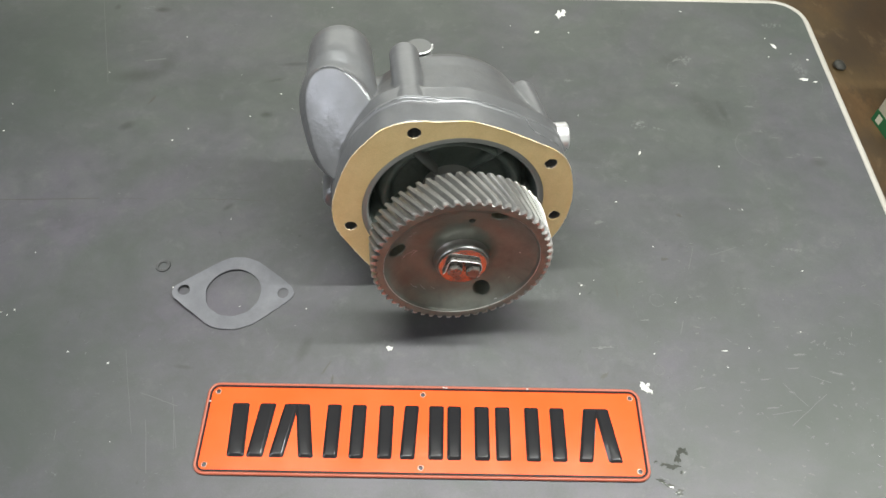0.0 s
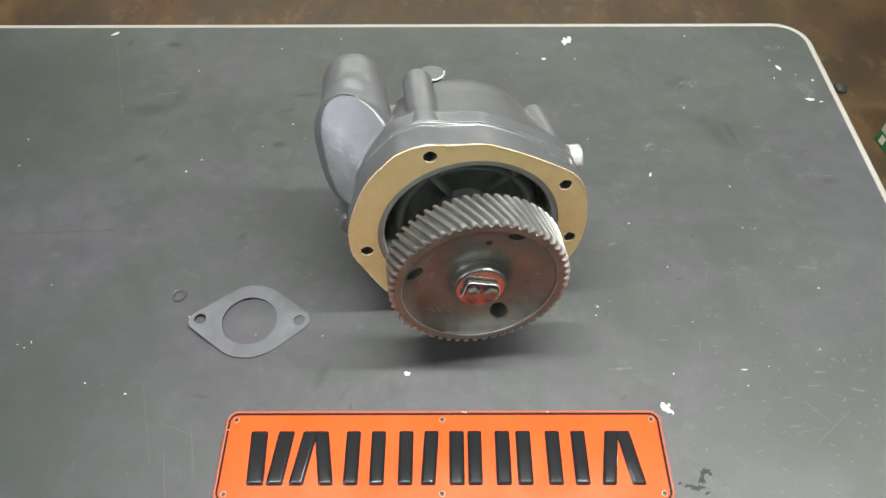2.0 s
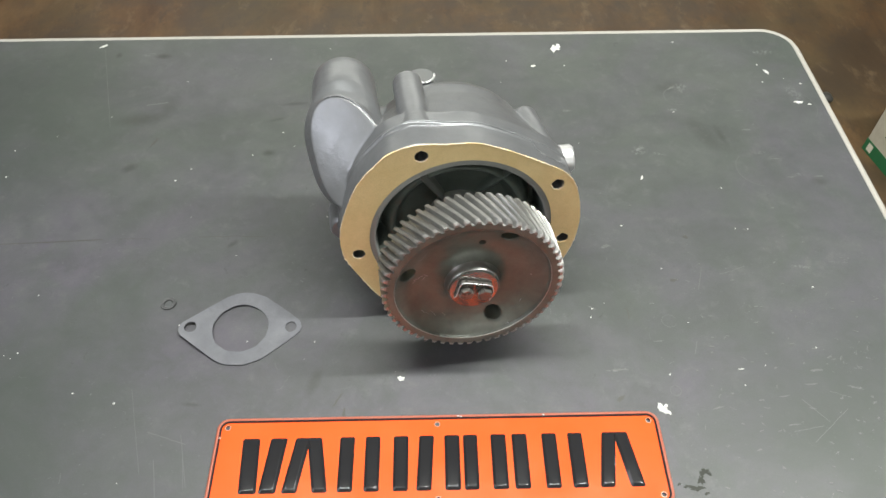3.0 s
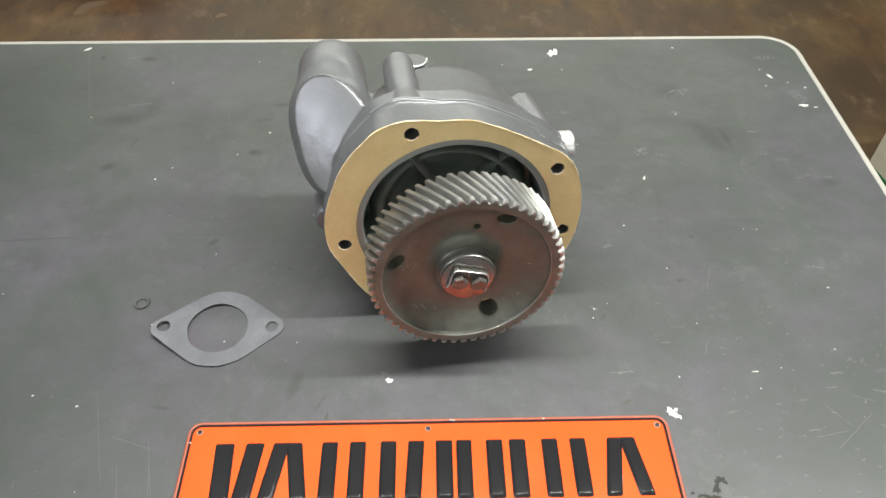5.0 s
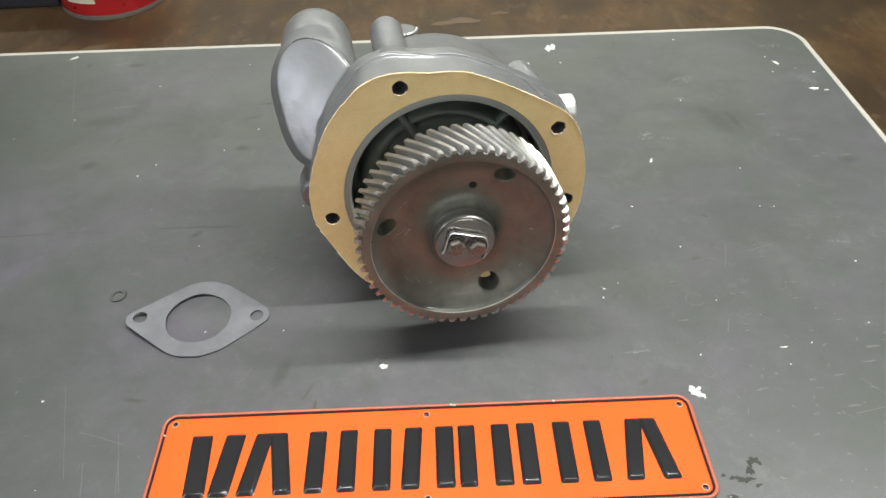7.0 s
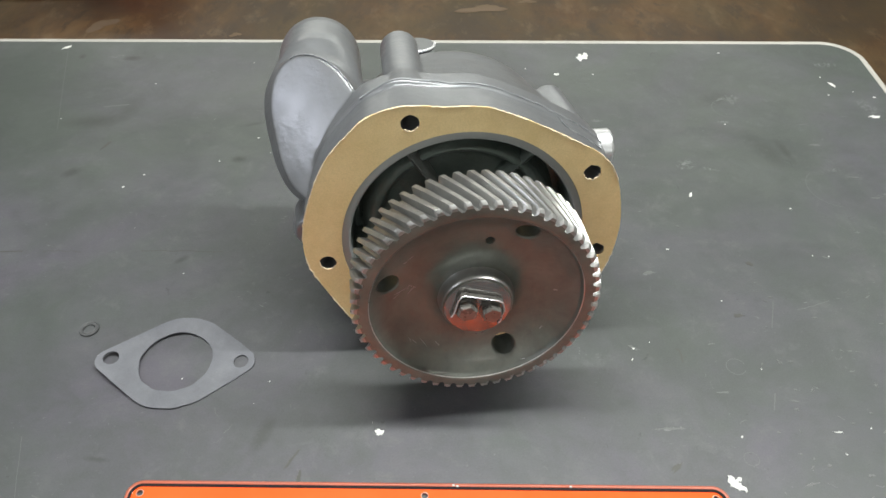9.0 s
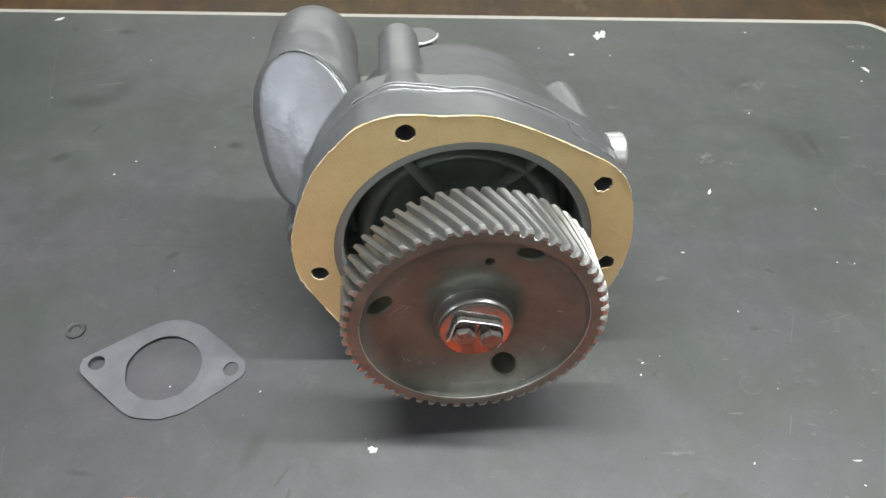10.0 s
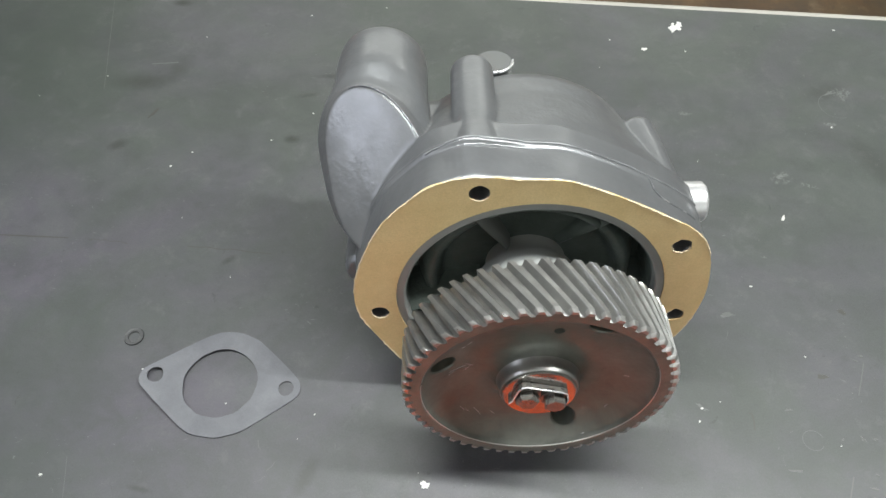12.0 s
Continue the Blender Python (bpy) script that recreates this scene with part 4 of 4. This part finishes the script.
def build_pail():
    p = thing("red_pail", "red metal pail with a pale label standing on the floor", "pail", pose(-1.282, 2.63, 0) @ Matrix.Diagonal((1.13, 1.13, 1.13, 1)))
    bm = bmesh.new()
    turned(bm, [(0, 0.004), (0.172, 0.004), (0.180, 0.0), (0.184, 0.006), (0.182, 0.016), (0.184, 0.022), (0.186, 0.34), (0.190, 0.345), (0.190, 0.355), (0.182, 0.355), (0.178, 0.02), (0, 0.02)], 64, "z")
    part("body", bm, M_RED, p, smooth=40)
    bm = bmesh.new()
    turned(bm, [(0.1845, 0.001), (0.1875, 0.001), (0.1885, 0.008), (0.1875, 0.016), (0.1845, 0.016)], 64, "z", close=False)
    part("bottom_rim", bm, M_RIM, p, "dull grey rolled bottom rim", 50)
    bm = bmesh.new()
    pts = [(0.1863 * math.cos(a), 0.1863 * math.sin(a)) for a in (radians(236 + 34 * i / 12) for i in range(13))]
    rows = [[bm.verts.new((x * s, y * s, z)) for x, y in pts] for s, z in ((0.995, 0.06), (1.0, 0.06), (1.002, 0.2), (0.995, 0.2))]
    for a, b in zip(rows, rows[1:]):
        for i in range(12):
            bm.faces.new((a[i], a[i + 1], b[i + 1], b[i]))
    part("label", bm, M_LABEL, p, "pale cream label")
    return p


build_pail()
bm = bmesh.new()
block(bm, -0.3, -0.2, 0, 0.3, 0.2, 0.3, 0.012)
tagged(part("black_case", bm, M_CASE, at=pose(-1.80, 2.745, 0, 0, 0, 3)), "black case standing on the floor beside the pail", "case")


def build_carton():
    c = thing("parts_carton", "cream carton with a green foot band standing on the floor", "carton", pose(1.245, 1.203, 0, 0, 0, 10.5))
    bm = bmesh.new()
    block(bm, 0, -0.34, 0, 0.26, 0, 0.30, 0.003)
    part("body", bm, M_CARD, c)
    bm = bmesh.new()
    block(bm, -0.0008, -0.3408, 0.0005, 0.2608, 0.0008, 0.040)
    band = part("printed_band", bm, M_GREEN, c, "green printed band")
    bm = bmesh.new()
    block(bm, -0.0014, -0.034, 0.009, 0.001, -0.014, 0.033)
    part("printed_square", bm, M_LABEL, band, "pale printed square")
    for y, z, w in ((-0.052, 0.105, 0.012), (-0.057, 0.093, 0.018), (-0.050, 0.083, 0.008)):
        bm = bmesh.new()
        block(bm, -0.0007, y - w, z, 0.001, y, z + 0.005)
        part("print_bar", bm, M_DARK, c, "dark printed bar")
    return c


build_carton()

# ---- marks and flakes on the tabletop ----
rng = random.Random(7)


def flake(bm, x, y, rx, ry, turn=0.0, h=0.0005, n=11, rough=0.35):
    """A thin ragged patch on the tabletop."""
    c, s = math.cos(turn), math.sin(turn)
    top, low = [], []
    p1, p2, p3 = (rng.uniform(0, 6.3) for _ in range(3))
    for i in range(n):
        a = 2 * math.pi * i / n
        k = 1 + rough * (0.3 * math.sin(2 * a + p1) + 0.3 * math.sin(3 * a + p2) + 0.35 * math.sin(5 * a + p3) + 0.3 * math.sin(9 * a + p1 + p2)) + rng.uniform(-0.1, 0.1)
        u, v = rx * k * math.cos(a), ry * k * math.sin(a)
        top.append(bm.verts.new((x + (u * c - v * s) * 0.93, y + (u * s + v * c) * 0.93, TOP + h)))
        low.append(bm.verts.new((x + u * c - v * s, y + u * s + v * c, TOP + 0.00005)))
    mid = bm.verts.new((x, y, TOP + h * 1.1))
    for i in range(n):
        j = (i + 1) % n
        bm.faces.new((low[i], low[j], top[j], top[i]))
        bm.faces.new((top[i], top[j], mid))


def line(bm, points, width, h=0.0002):
    """A thin scratch along points on the tabletop."""
    for (x0, y0), (x1, y1) in zip(points, points[1:]):
        d = Vector((y0 - y1, x1 - x0)).normalized() * width / 2
        bm.faces.new([bm.verts.new((x, y, TOP + h)) for x, y in ((x0 + d.x, y0 + d.y), (x0 - d.x, y0 - d.y), (x1 - d.x, y1 - d.y), (x1 + d.x, y1 + d.y))])


def wavy(x0, y0, x1, y1, n=10, amp=0.002):
    out = []
    for i in range(n + 1):
        f = i / n
        out.append((x0 + (x1 - x0) * f, y0 + (y1 - y0) * f + amp * noise.noise((x0 * 9 + f * 5, y0 * 9, 1))))
    return out


CROSSED = ((0.392, 0.021, 0.413, -0.006), (0.437, 0.009, 0.390, -0.028), (0.405, -0.010, 0.372, -0.016), (0.425, 0.030, 0.446, 0.022))
CHIPS = ((0.160, 0.607, 0.0035, 0.0026, 0.3), (0.5222, 0.584, 0.0022, 0.006, 0.5), (0.549, 0.510, 0.0065, 0.0024, 0),
         (0.564, 0.505, 0.003, 0.001, 0), (0.566, 0.554, 0.0018, 0.0014, 0), (0.337, 0.059, 0.0030, 0.0008, 0),
         (-0.532, 0.674, 0.0065, 0.0022, 0.7), (-0.039, 0.055, 0.0035, 0.003, 0), (0.284, 0.357, 0.0013, 0.004, -0.3), (-0.346, 0.031, 0.0013, 0.0011, 0))
for x, y, rx, ry, a in CHIPS:
    bm = bmesh.new()
    flake(bm, x, y, rx, ry, a, 0.0006, 22 if rx + ry < 0.008 else 44, 0.45)
    tagged(part("paint_chip", bm, M_WHITE), "ragged white paint chip stuck on the tabletop", "paint chip", "paint chips on the table")
# two larger chips, each of several torn flakes
for flakes in (((0.1995, 0.6515, 0.0072, 0.0062, 0), (0.2050, 0.6585, 0.0038, 0.0050, 0.2), (0.1975, 0.6590, 0.0022, 0.0020, 0), (0.1965, 0.6440, 0.0018, 0.0022, 0)),
               ((0.2382, 0.0148, 0.0028, 0.0048, 0.3), (0.2408, 0.0110, 0.0044, 0.0028, -0.3), (0.2440, 0.0092, 0.0030, 0.0022, -0.2), (0.2468, 0.0078, 0.0013, 0.0020, 0.2), (0.2447, 0.0165, 0.0016, 0.0017, 0.1), (0.2424, 0.0152, 0.0022, 0.0014, 0.5))):
    bm = bmesh.new()
    for k, (x, y, rx, ry, a) in enumerate(flakes):
        flake(bm, x, y, rx, ry, a, 0.0006 + 0.00005 * k, 30, 0.4)
    tagged(part("paint_chip", bm, M_WHITE), "ragged white paint chip stuck on the tabletop", "paint chip", "paint chips on the table")
SPECKS_A = ((-0.394, 0.044), (-0.471, 0.096), (-0.477, 0.089), (-0.297, 0.130), (-0.138, 0.104), (0.336, 0.039), (0.257, 0.054), (0.184, 0.143), (0.181, 0.131),
            (0.365, 0.063), (0.513, 0.602), (0.509, 0.559), (0.544, 0.567), (0.393, 0.665), (0.209, 0.607), (0.357, 0.492), (0.241, 0.271), (0.454, 0.169))
SPECKS_B = ((0.386, 0.263), (0.402, 0.262), (0.278, 0.201), (-0.334, 0.387), (-0.351, 0.365), (-0.253, 0.413), (-0.216, 0.459), (-0.163, 0.659), (-0.256, 0.634),
            (-0.473, 0.498), (-0.590, 0.429), (-0.584, 0.377), (-0.377, 0.580), (-0.139, 0.295), (0.119, 0.621), (-0.215, 0.106), (0.429, 0.085), (0.387, 0.335))
bm = bmesh.new()
for x, y in SPECKS_A + SPECKS_B:
    flake(bm, x, y, rng.uniform(0.0007, 0.0015), rng.uniform(0.0006, 0.0011), rng.uniform(0, 3), 0.0004, 7)
for i in range(34):
    x, y = rng.uniform(-1.1, 0.57), rng.uniform(-0.18, 0.67)
    r = rng.uniform(0.0003, 0.0008)
    flake(bm, x, y, r, r * 0.8, 0, 0.0003, 6)
tagged(part("paint_specks", bm, M_WHITE), "tiny white specks scattered over the tabletop", "specks", kind="stuff")
bm = bmesh.new()
line(bm, wavy(-0.428, 0.524, -0.397, 0.530, 6, 0.001), 0.0022)
line(bm, wavy(-0.528, 0.667, -0.469, 0.476, 10, 0.002), 0.0006)
for i in range(22):
    x, y = rng.uniform(0.24, 0.58), rng.uniform(-0.16, 0.24)
    a, d = rng.gauss(0.15, 0.6), rng.uniform(0.002, 0.009)
    line(bm, wavy(x, y, x + d * math.cos(a), y + d * math.sin(a), 3, 0.002), rng.uniform(0.0003, 0.0007))
for i in range(40):
    x, y = rng.uniform(-1.15, 0.57), rng.uniform(-0.18, 0.67)
    a, d = rng.gauss(0.1, 0.8), rng.uniform(0.002, 0.012)
    line(bm, wavy(x, y, x + d * math.cos(a), y + d * math.sin(a), 4, 0.003), rng.uniform(0.0002, 0.0005))
# crossing scratches near the corner
for x0, y0, x1, y1 in CROSSED:
    line(bm, wavy(x0, y0, x1, y1, 6, 0.001), 0.0006)
# rubbed nicks, streaks and ring marks
for x, y, rx, ry, a in ((0.216, 0.238, 0.0060, 0.0018, 0.0), (0.386, 0.336, 0.003, 0.001, 0.5), (0.445, 0.298, 0.003, 0.0012, 0.0), (0.398, 0.261, 0.003, 0.0013, -0.5), (0.184, 0.144, 0.005, 0.0016, -0.5), (0.253, 0.097, 0.005, 0.0010, 0.0),
                        (0.428, 0.084, 0.005, 0.0011, 0.0), (0.420, 0.056, 0.008, 0.0008, 0.05), (0.408, 0.039, 0.008, 0.0007, 0.05), (0.374, 0.025, 0.006, 0.0007, 0.1), (0.455, 0.034, 0.007, 0.0008, -0.4), (0.300, 0.013, 0.006, 0.0010, 0.3),
                        (0.374, -0.008, 0.006, 0.0009, 0.1), (0.356, 0.495, 0.005, 0.0013, 0.0), (0.453, 0.493, 0.006, 0.0009, 0.1), (0.454, 0.451, 0.007, 0.0018, 0.1), (0.477, 0.390, 0.006, 0.0009, 0.0), (0.487, 0.354, 0.006, 0.0010, 0.0),
                        (0.526, 0.355, 0.006, 0.0013, 0.1), (0.201, 0.061, 0.010, 0.0010, 0.05), (0.365, 0.548, 0.006, 0.0022, 0.7), (0.378, 0.540, 0.0018, 0.0050, 0.3)):
    flake(bm, x, y, rx, ry, a, 0.0002, 13, 0.6)
rub = bmesh.new()
for x0, y0, x1, y1, wide in ((0.347, 0.190, 0.381, 0.202, 0.0009), (0.327, 0.200, 0.316, 0.168, 0.0008), (0.297, 0.097, 0.291, 0.080, 0.0010), (-0.289, -0.033, -0.275, -0.089, 0.0007), (-0.260, -0.032, -0.253, -0.064, 0.0005), (-0.331, 0.047, -0.300, -0.048, 0.0005),
                             (-0.267, -0.006, -0.251, -0.062, 0.0006), (-0.302, -0.003, -0.260, -0.017, 0.0008)):
    line(rub, wavy(x0, y0, x1, y1, 8, 0.0015), wide)
for cx, cy, r, a0, a1, wide in ((0.271, 0.124, 0.0085, 20, 330, 0.0006), (0.370, 0.528, 0.0200, 60, 290, 0.0008), (0.452, 0.372, 0.0340, 135, 260, 0.0008), (0.535, 0.500, 0.0370, -40, 55, 0.0008), (0.259, 0.034, 0.0060, 0, 360, 0.0005)):
    line(rub, [(cx + r * math.cos(radians(a0 + (a1 - a0) * i / 28)), cy + r * math.sin(radians(a0 + (a1 - a0) * i / 28))) for i in range(29)], wide)
tagged(part("rubbing", rub, M_RUB, TABLE), "faint rubbed rings and streaks", kind="stuff")
# dents: a pale crescent, and a dark one painted as its shaded side
DENTS = []
for i in range(210):
    x, y = 0.25 + 0.33 * rng.random() ** 0.7, rng.gauss(-0.03, 0.12)
    if -0.2 < y < 0.6 and (x > 0.262 or y > 0.02):
        DENTS.append((x, y, rng.uniform(0.0008, 0.0032), rng.uniform(0.0004, 0.0011), rng.gauss(0.0, 0.7)))
for x, y, rx, ry, a in DENTS:
    flake(bm, x, y, rx, ry, a, 0.00015, 13, 0.8)
tagged(part("scratching", bm, M_SCRAPE, TABLE), "short pale scratches", kind="stuff")
for x0, y0, x1, y1, wide in ((-1.2, 0.238, -0.421, 0.261, 0.0012), (-0.40, 0.262, -0.36, 0.262, 0.0007), (-0.30, 0.263, -0.215, 0.264, 0.0009)):
    bm = bmesh.new()
    line(bm, wavy(x0, y0, x1, y1, 24, 0.002), wide)
    part("crack", bm, M_DARK, TABLE, "thin dark crack")
bm = bmesh.new()
line(bm, [(0.222, 0.143), (0.2245, 0.142), (0.2255, 0.136), (0.2250, 0.128)], 0.0013)
for x, y, rx, ry, a in ((0.319, 0.251, 0.004, 0.0022, -0.3), (0.289, 0.183, 0.0045, 0.0022, 0), (-0.099, 0.015, 0.0016, 0.006, 0), (-0.107, 0.030, 0.0012, 0.009, -0.5),
                        (0.198, 0.026, 0.006, 0.002, 0.7), (-0.466, 0.017, 0.004, 0.001, 0.5), (-0.397, 0.443, 0.002, 0.009, -0.4)):
    flake(bm, x, y, rx, ry, a, 0.00022, 15, 0.4)
tagged(part("oil_staining", bm, M_DARK, TABLE), "small dark oily stains", kind="stuff")
# the shaded side of each dent, put in as a dark flake
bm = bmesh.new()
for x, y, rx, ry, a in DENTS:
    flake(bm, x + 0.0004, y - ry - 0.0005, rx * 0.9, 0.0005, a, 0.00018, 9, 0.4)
tagged(part("dent_shading", bm, M_DENT_SHADE, TABLE), "shaded sides of small dents, painted dark", kind="stuff")

# a ragged little oil spill beside the sign
bm = bmesh.new()
for k, (x, y, rx, ry, a) in enumerate(((0.267, -0.0570, 0.0062, 0.0042, 0.2), (0.2715, -0.0590, 0.0040, 0.0018, -0.3), (0.2625, -0.0655, 0.0034, 0.0062, -0.3), (0.2560, -0.0735, 0.0085, 0.0034, 0.1), (0.2470, -0.0715, 0.0050, 0.0018, 0.3),
                                       (0.2395, -0.0690, 0.0022, 0.0020, 0.0), (0.2650, -0.0790, 0.0042, 0.0014, 0.4), (0.2420, -0.0880, 0.0056, 0.0022, -0.2), (0.2500, -0.0930, 0.0066, 0.0028, -0.4), (0.2585, -0.0995, 0.0052, 0.0036, 0.2))):
    flake(bm, x, y, rx * 0.8, ry * 0.75, a, 0.0003 + 0.00002 * k, 26, 0.6)
tagged(part("oil_spill", bm, M_DROP), "ragged glossy dark oil spill on the tabletop", "oil spill")

# ---- marks on the floor ----
bm = bmesh.new()
for x, y, rx, ry, a in ((0.13, 2.30, 0.075, 0.03, 0.1), (0.62, 2.48, 0.012, 0.01, 0), (-1.25, 2.17, 0.05, 0.035, 0.7), (0.42, 2.62, 0.05, 0.02, 0.3), (1.75, 2.75, 0.16, 0.012, -0.6), (-0.95, 2.9, 0.03, 0.05, 0.4), (0.95, 2.45, 0.10, 0.010, 0.15), (0.3, 2.36, 0.03, 0.012, 0.2), (-0.75, 2.1, 0.02, 0.012, 0)):
    n = 24
    v = []
    for i in range(n):
        t = 2 * math.pi * i / n
        k = 1 + 0.25 * math.sin(2 * t + x * 9) + 0.25 * math.sin(3 * t + y * 7) + rng.uniform(-0.1, 0.1)
        u, w = rx * k * math.cos(t), ry * k * math.sin(t)
        v.append(bm.verts.new((x + u * math.cos(a) - w * math.sin(a), y + u * math.sin(a) + w * math.cos(a), 0.0012)))
    bm.faces.new(v)
tagged(part("floor_scuffs", bm, material("pale_floor_scuff", (0.175, 0.122, 0.078), 0.7)), "pale worn scuffs on the brown floor", "scuffs", kind="stuff")
bm = bmesh.new()
bmesh.ops.create_icosphere(bm, subdivisions=2, radius=0.02)
for v in bm.verts:
    v.co *= 1 + 0.35 * noise.noise(v.co * 60)
    v.co.z *= 0.55
tagged(part("dirt_clod", bm, M_DARK, smooth=60, at=pose(1.217, 1.422, 0.009)), "small dark clod of dirt on the floor", "dirt")
